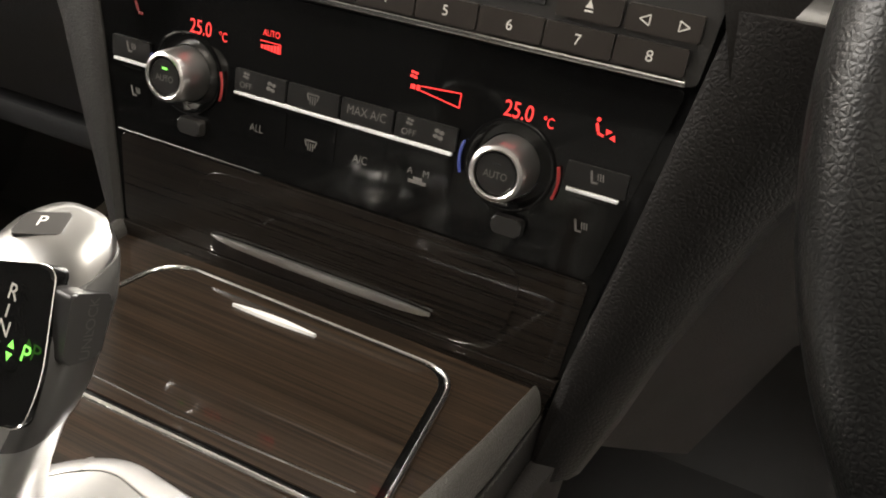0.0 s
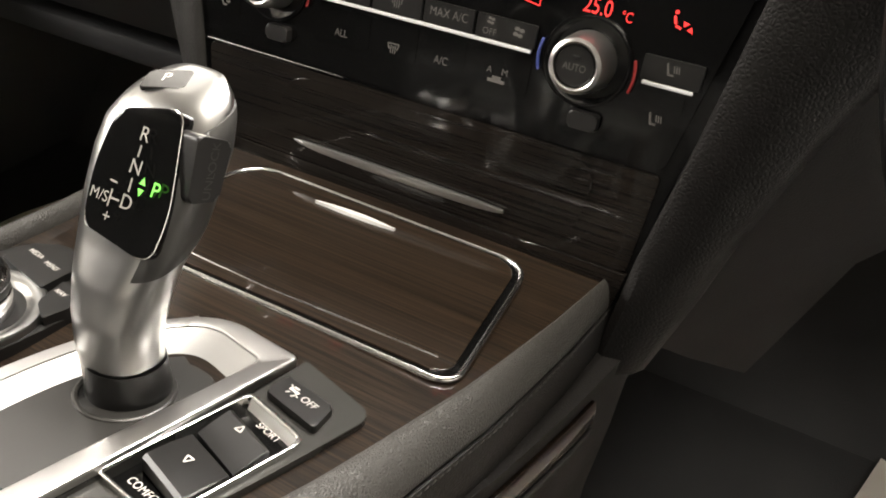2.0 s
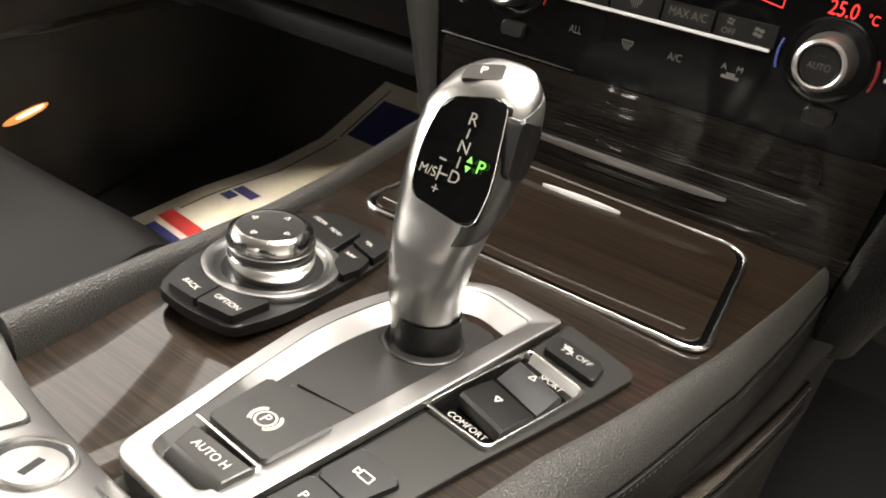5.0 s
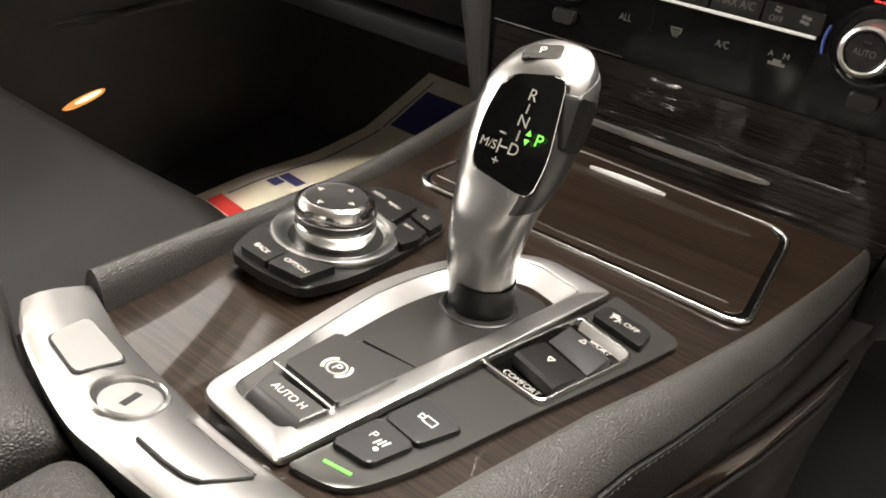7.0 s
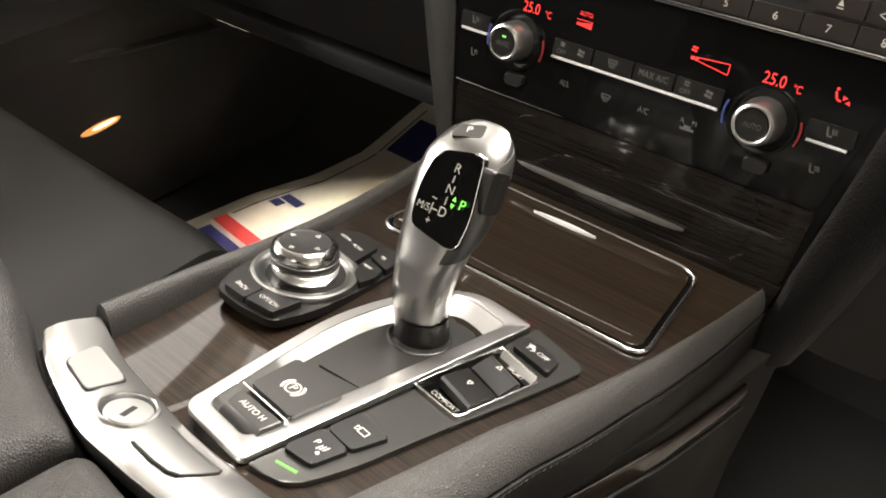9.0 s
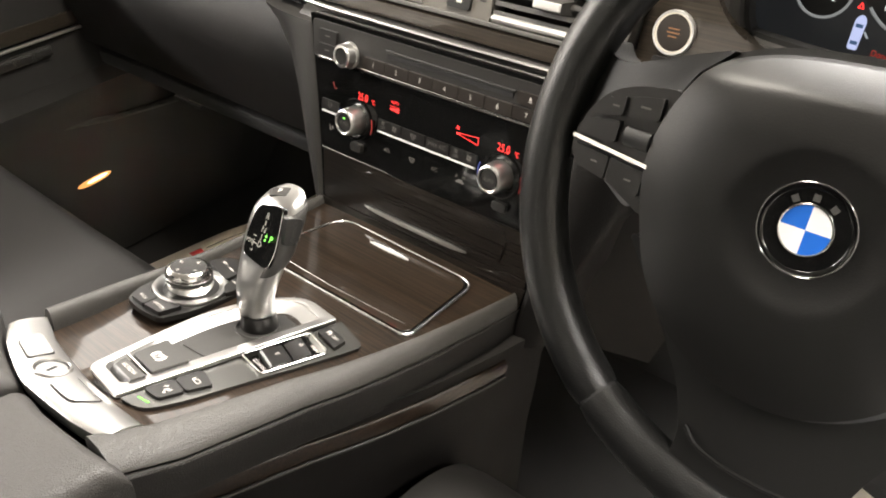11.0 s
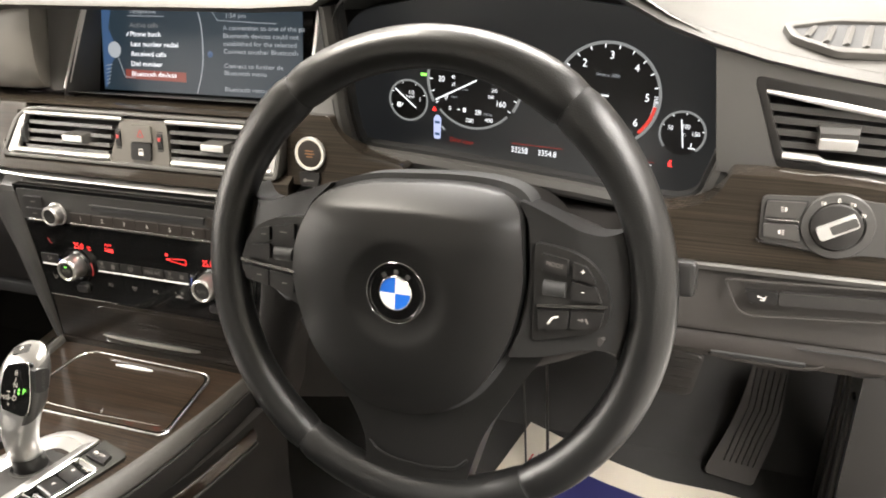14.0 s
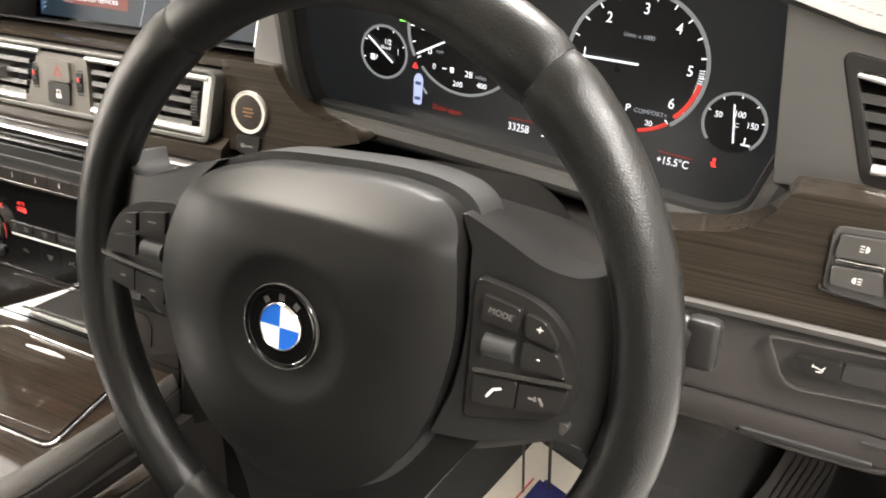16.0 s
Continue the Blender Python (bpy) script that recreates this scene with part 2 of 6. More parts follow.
def pierced(outer, hole, z0, z1):
    """A plate with one opening through it."""
    bm = bmesh.new()
    for loop in (outer, hole):
        n = len(loop)
        low = [bm.verts.new((x, y, z0)) for x, y in loop]
        top = [bm.verts.new((x, y, z1)) for x, y in loop]
        for i in range(n):
            bm.faces.new((low[i], low[(i + 1) % n], top[(i + 1) % n], top[i]))
    for z in (z0, z1):
        es = [e for e in bm.edges if all(abs(v.co.z - z) < 1e-6 for v in e.verts)]
        bmesh.ops.triangle_fill(bm, use_beauty=True, use_dissolve=False, edges=es)
    bmesh.ops.recalc_face_normals(bm, faces=bm.faces[:])
    return bm


def ring(outer, inner, z0, z1, bev=0.0):
    """A flat frame between two outlines with equally many points."""
    bm = bmesh.new()
    n = len(outer)
    o0 = [bm.verts.new((x, y, z0)) for x, y in outer]
    o1 = [bm.verts.new((x, y, z1)) for x, y in outer]
    i0 = [bm.verts.new((x, y, z0)) for x, y in inner]
    i1 = [bm.verts.new((x, y, z1)) for x, y in inner]
    for i in range(n):
        j = (i + 1) % n
        bm.faces.new((o0[i], o0[j], o1[j], o1[i]))
        bm.faces.new((i0[j], i0[i], i1[i], i1[j]))
        bm.faces.new((o1[i], o1[j], i1[j], i1[i]))
        bm.faces.new((o0[j], o0[i], i0[i], i0[j]))
    if bev:
        hi = max(z0, z1)
        es = [e for e in bm.edges if all(abs(v.co.z - hi) < 1e-6 for v in e.verts) and len({v in o1 for v in e.verts}) == 1]
        bmesh.ops.bevel(bm, geom=es, offset=bev, segments=2, affect="EDGES", profile=0.5, clamp_overlap=True)
    return bm


def box(x0, x1, y0, y1, z0, z1, bev=0.0, seg=2):
    bm = bmesh.new()
    bmesh.ops.create_cube(bm, size=1.0, matrix=Matrix.LocRotScale(((x0 + x1) / 2, (y0 + y1) / 2, (z0 + z1) / 2), None, (abs(x1 - x0), abs(y1 - y0), abs(z1 - z0))))
    if bev:
        bmesh.ops.bevel(bm, geom=list(bm.edges), offset=bev, segments=seg, affect="EDGES", profile=0.5, clamp_overlap=True)
    return bm


def loft(rings, caps=True, closed=True):
    """Skin over rings of equally many points."""
    bm = bmesh.new()
    rows = [[bm.verts.new(p) for p in r] for r in rings]
    n = len(rows[0])
    for a, b in zip(rows, rows[1:]):
        for i in range(n if closed else n - 1):
            j = (i + 1) % n
            bm.faces.new((a[i], a[j], b[j], b[i]))
    if caps and closed:
        bm.faces.new(rows[0])
        bm.faces.new(rows[-1])
    return bm


def lathe(profile, n=40, cx=0.0, cy=0.0):
    """Turned about an upright axis: (radius, height) pairs."""
    return loft([[(cx + max(r, 0.01) * math.cos(2 * math.pi * i / n), cy + max(r, 0.01) * math.sin(2 * math.pi * i / n), z) for i in range(n)] for r, z in profile], caps=False)


def smooth_path(pts, n=6, closed=False):
    """Catmull-Rom through the points."""
    v = [Vector(p) for p in pts]
    out = []
    k = len(v)
    for i in range(k if closed else k - 1):
        p1, p2 = v[i], v[(i + 1) % k]
        p0 = v[i - 1] if (i or closed) else p1 * 2 - p2
        p3 = v[(i + 2) % k] if (i + 2 < k or closed) else p2 * 2 - p1
        for j in range(n):
            t = j / n
            out.append(0.5 * (2 * p1 + (p2 - p0) * t + (2 * p0 - 5 * p1 + 4 * p2 - p3) * t * t + (3 * p1 - p0 - 3 * p2 + p3) * t ** 3))
    if not closed:
        out.append(v[-1])
    return out


def sweep(path, prof, up=(0, 0, 1), closed=False):
    """A profile (side, up) carried along a path."""
    v = [Vector(p) for p in path]
    rings = []
    k = len(v)
    for i in range(k):
        if closed:
            t = v[(i + 1) % k] - v[i - 1]
        else:
            t = v[min(i + 1, k - 1)] - v[max(i - 1, 0)]
        t.normalize()
        s = t.cross(Vector(up))
        s.normalize()
        u = s.cross(t)
        rings.append([v[i] + s * a + u * b for a, b in prof])
    if closed:
        rings.append(rings[0])
    bm = loft(rings, caps=not closed)
    if closed:
        bmesh.ops.remove_doubles(bm, verts=bm.verts, dist=1e-5)
    return bm


def tube(path, r, n=8, closed=False, up=(0, 0, 1), flat=1.0):
    return sweep(path, [(r * math.cos(2 * math.pi * i / n), r * flat * math.sin(2 * math.pi * i / n)) for i in range(n)], up, closed)


def join(*bms):
    out = bmesh.new()
    for b in bms:
        me = bpy.data.meshes.new("tmp")
        b.to_mesh(me)
        b.free()
        out.from_mesh(me)
        bpy.data.meshes.remove(me)
    return out


def lettering(name, words, x, y, z, cap, material, parent, turn=0.0, bend=False, m=None, align="CENTER", narrow=1.0, bold=0.0):
    """Printed words, cap millimetres high, lying on the local plane at z."""
    c = bpy.data.curves.new(name, "FONT")
    c.body, c.size, c.align_x, c.align_y, c.offset = words, cap / 0.69, align, "CENTER", bold
    tmp = bpy.data.objects.new(name, c)
    me = bpy.data.meshes.new_from_object(tmp)
    bpy.data.objects.remove(tmp)
    bpy.data.curves.remove(c)
    bm = bmesh.new()
    bm.from_mesh(me)
    bpy.data.meshes.remove(me)
    bm.transform(Matrix.Translation((x, y, z)) @ pose(0, 0, 0, 0, 0, turn) @ Matrix.Diagonal((narrow, 1, 1, 1)))
    return part(name, bm, material, parent, smooth=0, bend=bend, m=m)


def marks(shapes, z=0.0, d=0.12):
    """Little printed shapes: each an outline of points."""
    return join(*[slab(s, z, z + d) for s in shapes])


def bar(x0, y0, x1, y1, w):
    a, b = Vector((x0, y0)), Vector((x1, y1))
    s = (b - a).normalized()
    s = Vector((-s.y, s.x)) * w / 2
    return [tuple(a - s), tuple(b - s), tuple(b + s), tuple(a + s)]


def fan(cx, cy, r):
    return [circle(cx + r * 0.55 * math.cos(a), cy + r * 0.55 * math.sin(a), r * 0.42, 8, r * 0.3) for a in (0.6, 2.17, 3.74, 5.3)]


def screen_sign(cx, cy, r):
    return [bar(cx - r, cy + r * 0.6, cx + r, cy + r * 0.6, r * 0.2), bar(cx - r, cy + r * 0.6, cx - r * 0.7, cy - r * 0.3, r * 0.2), bar(cx + r, cy + r * 0.6, cx + r * 0.7, cy - r * 0.3, r * 0.2)] + [bar(cx + k * r, cy + r * 0.3, cx + k * r, cy - r * 0.9, r * 0.16) for k in (-0.4, 0, 0.4)]


def seat_sign(cx, cy, r):
    return [bar(cx - r * 0.9, cy + r, cx - r * 0.5, cy - r * 0.6, r * 0.3), bar(cx - r * 0.6, cy - r * 0.6, cx + r * 0.3, cy - r * 0.6, r * 0.3)] + [bar(cx + r * (0.1 + k), cy + r * 0.8, cx + r * (0.3 + k), cy - r * 0.2, r * 0.16) for k in (0, 0.35, 0.7)]


def arrow(cx, cy, r, a):
    return [[(cx + r * math.cos(a + k), cy + r * math.sin(a + k)) for k in (0, 2.2, 4.08)]]


def open_arrow(cx, cy, r, a, w):
    p = [(cx + r * math.cos(a + k), cy + r * math.sin(a + k)) for k in (0, 2.2, 4.08)]
    return [bar(*p[i], *p[(i + 1) % 3], w) for i in range(3)]


CON = pose(0, 0, 0.347, -8.5)
STACK = pose(0, 0.111, 0.435, 76)
VENT = pose(0, 0.17, 0.55, 70)
SCREEN = pose(0, 0.268, 0.60, 68)
CLUSTER = pose(0.395, 0.265, 0.56, 78) @ pose(0, 0, 0, 0, 0, -3.5)
SIDE = pose(0.62, 0.148, 0.52, 76)
WHEEL = pose(0.37, 0, 0.55, 66)

# ---- shell of the car ----
def shell(name, bm, material, label, category):
    return tagged(part(name, bm, material, None), label, category, "", "structure")


floor = shell("floor", box(-800, 800, -1500, 430, -80, -28, 4), carpet, "black carpeted floor of the car's front footwells", "floor")
shell("wall_front", loft([[(-800, 400, -40), (800, 400, -40), (800, 440, -60), (-800, 440, -60)], [(-800, 560, 130), (800, 560, 130), (800, 600, 120), (-800, 600, 120)], [(-800, 640, 640), (800, 640, 640), (800, 690, 640), (-800, 690, 640)]]), carpet, "black carpeted bulkhead behind the pedals and dashboard", "bulkhead")
shell("wall_back", box(-850, 850, -1560, -1500, -80, 880, 6), carpet, "dark rear wall behind the front seats under the rear window", "wall")
shell("wall_left", box(-850, -800, -1500, 640, -80, 560, 6), carpet, "dark body side behind the passenger door", "wall")
shell("wall_right", box(800, 850, 400, 640, -80, 560, 6), carpet, "dark body side ahead of the driver's door", "wall")
sill = shell("sill", box(770, 850, -1500, 400, -80, 20, 12), brown_trim, "dark door sill beside the driver's footwell", "door sill")
shell("ceiling", box(-800, 800, -1500, 250, 1085, 1120, 8), cloth, "pale cloth headliner of the car", "headliner")
for nm, x0, x1 in (("rear_side_left", -850, -800), ("rear_side_right", 800, 850)):
    shell(nm, box(x0, x1, -1500, -620, -80 if x0 > 0 else 560, 620, 6), carpet, "dark body side behind the front door", "wall")
for nm, sx in (("pillar_left", -1), ("pillar_right", 1)):
    shell(nm, loft([[(sx * 800 + dx, 640 + dy, 640) for dx, dy in ((-25, -30), (25, -30), (25, 30), (-25, 30))], [(sx * 690 + dx, 250 + dy, 1085) for dx, dy in ((-25, -30), (25, -30), (25, 30), (-25, 30))]]), cloth, "pale windscreen pillar with cloth cover", "pillar")

for nm, sx in (("pillar_rear_left", -1), ("pillar_rear_right", 1)):
    shell(nm, box(sx * 800 - 25, sx * 800 + 25, -1540, -1440, 620, 1120, 10), cloth, "pale rear roof pillar with cloth cover", "pillar")

# unseen hall added round the car to bounce light and fill reflections
hall = matte("hall_plaster", (0.70, 0.68, 0.65), 0.9, bump=0.2, scale=30, vary=0.06)
hall_floor = matte("hall_tiles", (0.40, 0.39, 0.375), 0.5, bump=0.2, scale=20, vary=0.12)
shell("hall_ground", box(-5000, 5000, -5000, 6000, -600, -450), hall_floor, "unseen pale hall floor added under the car", "floor")
shell("hall_ceiling", box(-5000, 5000, -5000, 6000, 2650, 2750), hall, "unseen pale hall ceiling added over the car", "ceiling")
for nm, a in (("wall_hall_left", (-5100, -5000, -5000, 6000)), ("wall_hall_right", (5000, 5100, -5000, 6000)), ("wall_hall_back", (-5000, 5000, -5100, -5000)), ("wall_hall_front", (-5000, 5000, 6000, 6100))):
    shell(nm, box(*a, -450, 2650), hall, "unseen pale hall wall added round the car", "wall")

# ---- passenger side ----
seat = thing("passenger_seat", "black grained leather passenger seat cushion beside the console", "car seat")


def cushion(x0, x1, yf, yb, top, crown, depth, n=24, nose=0.16, square=6):
    """A padded cushion with rounded front and sides."""
    rows = []
    for i in range(n + 1):
        t = i / n
        t = t ** 1.5
        y = yf + (yb - yf) * t
        e = min(1.0, t / nose)
        lift = math.sqrt(max(0.0, 1 - (1 - e) ** 2))
        row = []
        for j in range(21):
            s = j / 20 * 2 - 1
            side = (1 - abs(s) ** square) ** 0.5
            x = (x0 + x1) / 2 + (x1 - x0) / 2 * s
            dip = crown * (abs(s) ** 2.5 - 0.35)
            row.append((x, y, top - depth + (depth + dip) * (0.25 + 0.75 * lift) * (0.3 + 0.7 * side)))
        rows.append(row)
    bm = loft(rows, caps=False, closed=False)
    r = bmesh.ops.extrude_edge_only(bm, edges=[e for e in bm.edges if e.is_boundary])
    for g in r["geom"]:
        if isinstance(g, bmesh.types.BMVert):
            g.co.z = top - depth - 60
    return bm


part("cushion", cushion(-735, -205, -36, -620, 292, 8, 110, 40, 0.07, 16), leather, seat)


def seat_back(x0, y0, th):
    """A tall padded backrest leaning back, with bolsters, and a headrest on two rods."""
    part("backrest", loft([[(x0 + dx * 500, y0 + dy * fat - k * 130, 240 + k * 680) for dx, dy in ((0, 0), (0.06, 44), (0.2, 30), (0.5, 16), (0.8, 30), (0.94, 44), (1, 0), (0.94, -100), (0.5, -120), (0.06, -100))] for k, fat in ((0, 1), (0.3, 1), (0.7, 0.95), (0.93, 0.8), (1.0, 0.4))]), leather, th)
    part("headrest", loft([[(x0 + 250 + u * w, y0 - 128 + v * d, z) for u, v in ((-1, -0.5), (-0.9, 0.6), (0, 1), (0.9, 0.6), (1, -0.5), (0.6, -1), (-0.6, -1))] for z, w, d in ((925, 90, 30), (945, 130, 48), (1010, 140, 52), (1050, 128, 46), (1066, 80, 20))]), leather, th)
    for dx in (-60, 60):
        part("rod", tube([(x0 + 250 + dx, y0 - 128, 880), (x0 + 250 + dx, y0 - 128, 950)], 6, 8), bright, th)


seat_back(-735, -600, seat)
part("seat_base", box(-700, -290, -560, -110, -28, 140, 20), rubber, seat)

fl_ = thing("footwell_lamp", "small lit footwell lamp under the glovebox", "lamp")
part("lens", box(-550, -490, 182, 218, 297, 301, 1.5), glow("warm_lens", (1.0, 0.8, 0.55), 1.0), fl_)
part("bezel", ring(rounded(rect(-554, -486, 178, 222), 6), rounded(rect(-549, -491, 183, 217), 4), 296, 301, 0.8), rubber, fl_)

door = thing("passenger_door", "black passenger door with armrest strip and lit lower lamp", "car door")
part("panel", loft([[(-795, y, -30), (-752, y, -20), (-748, y, 150), (-742, y, 225), (-720, y, 250), (-716, y, 285), (-745, y, 300), (-755, y, 360), (-748, y, 420), (-760, y, 545), (-795, y, 560)] for y in (-900, -300, 100, 420, 560)]), door_skin, door)
part("trim_strip", box(-749, -743, -700, 330, 372, 392, 2), wood_dash, door, "dark wood strip along the door")
part("bright_strip", box(-748, -741, -700, 330, 364, 368, 1), silver, door, "thin silver strip under the wood")
pk = part("switch_pack", box(-746, -738, 20, 110, 340, 356, 3), black_soft, door, "black switch pack")
for k in range(3):
    part("switch", box(-739, -735, 26 + 28 * k, 50 + 28 * k, 343, 353, 1.5), key_black, pk)
part("pocket_lip", tube([(-744, -500, 252), (-744, 0, 250), (-744, 170, 214), (-744, 330, 195)], 6, 8), black_soft, door)
lampf = part("door_lamp", slab([(107 + 30 * math.cos(a), 126 + 5.5 * math.sin(a) + 0.05 * 30 * math.cos(a)) for a in [2 * math.pi * k / 20 for k in range(20)]], 0, 3, 1.2), glow("lamp_lens", (1.0, 0.40, 0.10), 0.75), door, "glowing orange courtesy lamp", m=Matrix(((0, 0, 1, -750), (1, 0, 0, 0), (0, 1, 0, 0), (0, 0, 0, 1))))
part("lamp_bulb", slab([(112 + 19 * math.cos(a), 127.5 + 2.6 * math.sin(a) + 0.06 * 19 * math.cos(a)) for a in [2 * math.pi * k / 20 for k in range(20)]], 2.6, 4, 0.8), glow("lamp_core", (1.0, 0.66, 0.34), 2.2), lampf, "pale hot core", m=Matrix(((0, 0, 1, -750), (1, 0, 0, 0), (0, 1, 0, 0), (0, 0, 0, 1))))


def mat_sheet(name, label, edge_far, edge_near, prints):
    """A paper floor mat: strips between a far and a near edge, with printed bands a little above it."""
    th = thing(name, label, "paper mat")
    n = 8

    def at(u, v):
        a, b = edge_far, edge_near
        k = u * (len(a) - 1)
        i = min(int(k), len(a) - 2)
        f = k - i
        p = Vector(a[i]).lerp(Vector(a[i + 1]), f)
        q = Vector(b[i]).lerp(Vector(b[i + 1]), f)
        w = p.lerp(q, v)
        w.z += 3.0 * noise.noise((u * 4.1, v * 3.3, 0.3)) * (0.3 + v)
        return w

    def strip(u0, u1, v0, v1, up, th_=0.6):
        nu, nv = max(2, int((u1 - u0) * 24)), max(2, int((v1 - v0) * 16))
        top = [[at(u0 + (u1 - u0) * i / nu, v0 + (v1 - v0) * j / nv) + Vector((0, 0, up)) for i in range(nu + 1)] for j in range(nv + 1)]
        bm = loft(top, caps=False, closed=False)
        bmesh.ops.solidify(bm, geom=bm.faces[:], thickness=th_)
        return bm

    part("sheet", strip(0, 1, 0, 1, 0), paper, th)
    for nm, mt, u0, u1, v0, v1 in prints:
        part(nm, strip(u0, u1, v0, v1, 1.3, 0.3), mt, th)
    return th


mat_sheet("paper_mat", "cream paper mat with navy and red print in passenger footwell",
          [(-680, 95, -20), (-669, 165, -20), (-655, 250, -20), (-620, 345, -20), (-592, 428, -6), (-526, 496, 74)],
          [(-390, 60, -20), (-360, 130, -20), (-330, 220, -20), (-300, 320, -20), (-290, 420, -4), (-270, 488, 76)],
          [("border_line", dim_print, 0.30, 0.98, 0.075, 0.085), ("navy_corner", navy, 0.15, 0.215, 0.09, 0.9), ("red_corner", red_print, 0.235, 0.285, 0.06, 0.9),
           ("navy_bar", navy, 0.42, 0.45, 0.10, 0.16), ("navy_bar", navy, 0.455, 0.485, 0.10, 0.22), ("navy_patch", navy, 0.83, 0.95, 0.10, 0.8)])

# ---- driver side ----
mat_sheet("paper_mat", "cream paper mat with navy and red bands in driver footwell",
          [(324, 413, -22), (399, 386, -22), (464, 366, -22), (519, 353, -22), (603, 352, -22), (700, 340, -22)],
          [(235, 60, -22), (320, 40, -22), (400, 20, -22), (470, 10, -22), (560, 0, -22), (680, -10, -22)],
          [("navy_band", navy, 0.115, 1.0, 0.115, 0.30), ("navy_edge", navy, 0.10, 0.115, 0.13, 0.9), ("red_line", red_print, 0.08, 0.086, 0.14, 0.95), ("red_line", red_print, 0.13, 1.0, 0.325, 0.34)])

dseat = thing("driver_seat", "black leather driver seat cushion edge under the steering wheel", "car seat")
part("cushion", cushion(109, 640, 6, -620, 264, 30, 110), leather, dseat)
part("seat_base", box(170, 600, -560, -80, -28, 100, 20), rubber, dseat)
seat_back(130, -640, dseat)

acc = thing("accelerator_pedal", "ribbed black rubber accelerator pedal standing on the floor", "pedal")
pm = Matrix.Translation((618, 385, -24)) @ pose(0, 0, 0, 56, 0, -6)
part("pedal_plate", slab(rounded([(-41, -2), (25, -4), (44, 80), (43, 172), (0, 168), (-10, 88)], [8, 6, 30, 8, 8, 40], 6), 0, 10, 3), pedal_rubber, acc, m=pm)
for k in range(6):
    part("rib", loft([[(-16 + 7.5 * k + dx - 1.6, y, 9), (-16 + 7.5 * k + dx, y, 12.4), (-16 + 7.5 * k + dx + 1.6, y, 9)] for dx, y in ((0, 22), (8, 60), (18, 100), (20, 156))]), pedal_rubber, acc, m=pm)
brk = thing("brake_pedal", "black rubber brake pedal hanging in the driver footwell", "pedal")
bmx = Matrix.Translation((545, 352, 175)) @ pose(0, 0, 0, 62, 0, 0)
part("pad", slab(rounded([(-46, -16), (8, -17), (20, 35), (-40, 38)], 8), 0, 14, 4), pedal_rubber, brk, m=bmx)
for k in range(4):
    part("rib", box(-36, 4 + 3 * k, -9 + 11.5 * k, -5 + 11.5 * k, 13.5, 16, 1), pedal_rubber, brk, m=bmx)
part("arm", tube([(545, 365, 180), (547, 430, 260), (548, 500, 420)], 9, 8), rubber, brk)
cb = thing("cable_loom", "thin grey cables hanging under the steering column", "cable")
part("cable", tube(smooth_path([(338, 330, -26), (344, 335, 200), (352, 320, 330)]), 1.5, 6), black_soft, cb)
part("cable", tube(smooth_path([(366, 345, -26), (372, 345, 200), (376, 320, 330)]), 2.2, 6), black_soft, cb)

kick = thing("kick_panel", "dark plastic side panel with ribs beside the accelerator", "trim panel")
part("panel", loft([[(770, y, -30), (735, y, -30), (722, y, 120), (720, y, 300), (770, y, 330)] for y in (270, 340, 420)]), black_soft, kick)
for k in range(3):
    part("rib", box(716, 724, 282 + 45 * k, 296 + 45 * k, -20, 250, 3), shade_trim, kick)

# ---- centre console ----
WL = [(-99, -222), (-102, -190), (-106, -150), (-109, -80), (-111, -26), (-116, 20), (-122, 60), (-127, 104)]
WR = [(57, -232), (63, -195), (69.5, -158), (75, -126), (83, -96), (91.3, -60), (101, -22), (107, 11), (112, 40), (119, 95), (121, 104)]


def along(edge, y):
    for (x0, y0), (x1, y1) in zip(edge, edge[1:]):
        if y <= y1:
            return x0 + (x1 - x0) * (y - y0) / (y1 - y0)
    return edge[-1][0]


def girth(side, y):
    """How wide the padded edge is against its drawn section: broad at the armrest, slim at the dash."""
    return (24 - (y + 160) * 0.072) / 26.6 if side > 0 else 0.5125


console = thing("centre_console", "wide centre console with dark wood top and grained leather edges", "console", CON)
YS = [-262 + i * 374 / 36 for i in range(37)]
# wooden top: a strip with a gentle crown, its passenger half lying a little lower


def wood_z(x, y):
    low = 0.00103 * max(0.0, -153 - y) ** 2
    k = max(0.0, min(1.0, (x + 30) / 50))
    return low * (1 - k) + arch(y) * k


top = []
for y in [v for v in YS if -232 < v < 103] + [104]:
    a, b = along(WL, y), along(WR, y)
    xs = [a + (b - a) * k / 16 for k in range(17)]
    top.append([(a, y, wood_z(a, y) - 8)] + [(x, y, wood_z(x, y) + 0.4 + 1.2 * math.sin(math.pi * k / 16)) for k, x in enumerate(xs)] + [(b, y, wood_z(b, y) - 8)])
part("wood_top", loft(top), wood, console, "glossy dark fineline wood panel")
ROLL_RIGHT = [(-1, -6), (-0.5, 0), (0.8, 2.1), (4, 3.0), (9, 2.3), (14, 0.7), (19, -2.0), (23, -5.4), (25.2, -8.4), (25.7, -10.0), (24.4, -11.6), (22, -14), (0, -14)]
ROLL_LEFT = [(-1, -6), (-0.5, 0), (1.5, 4), (5, 7), (10, 8.2), (15, 7.2), (20, 3.5), (24, -2.5), (26, -8), (26.6, -11), (22, -14), (0, -14)]
FLANK = [(20, -11), (25.0, -12.2), (27.0, -12.4), (28.4, -14.2), (29, -24), (29.5, -40), (28, -41.5), (27, -40), (0, -40), (0, -15)]
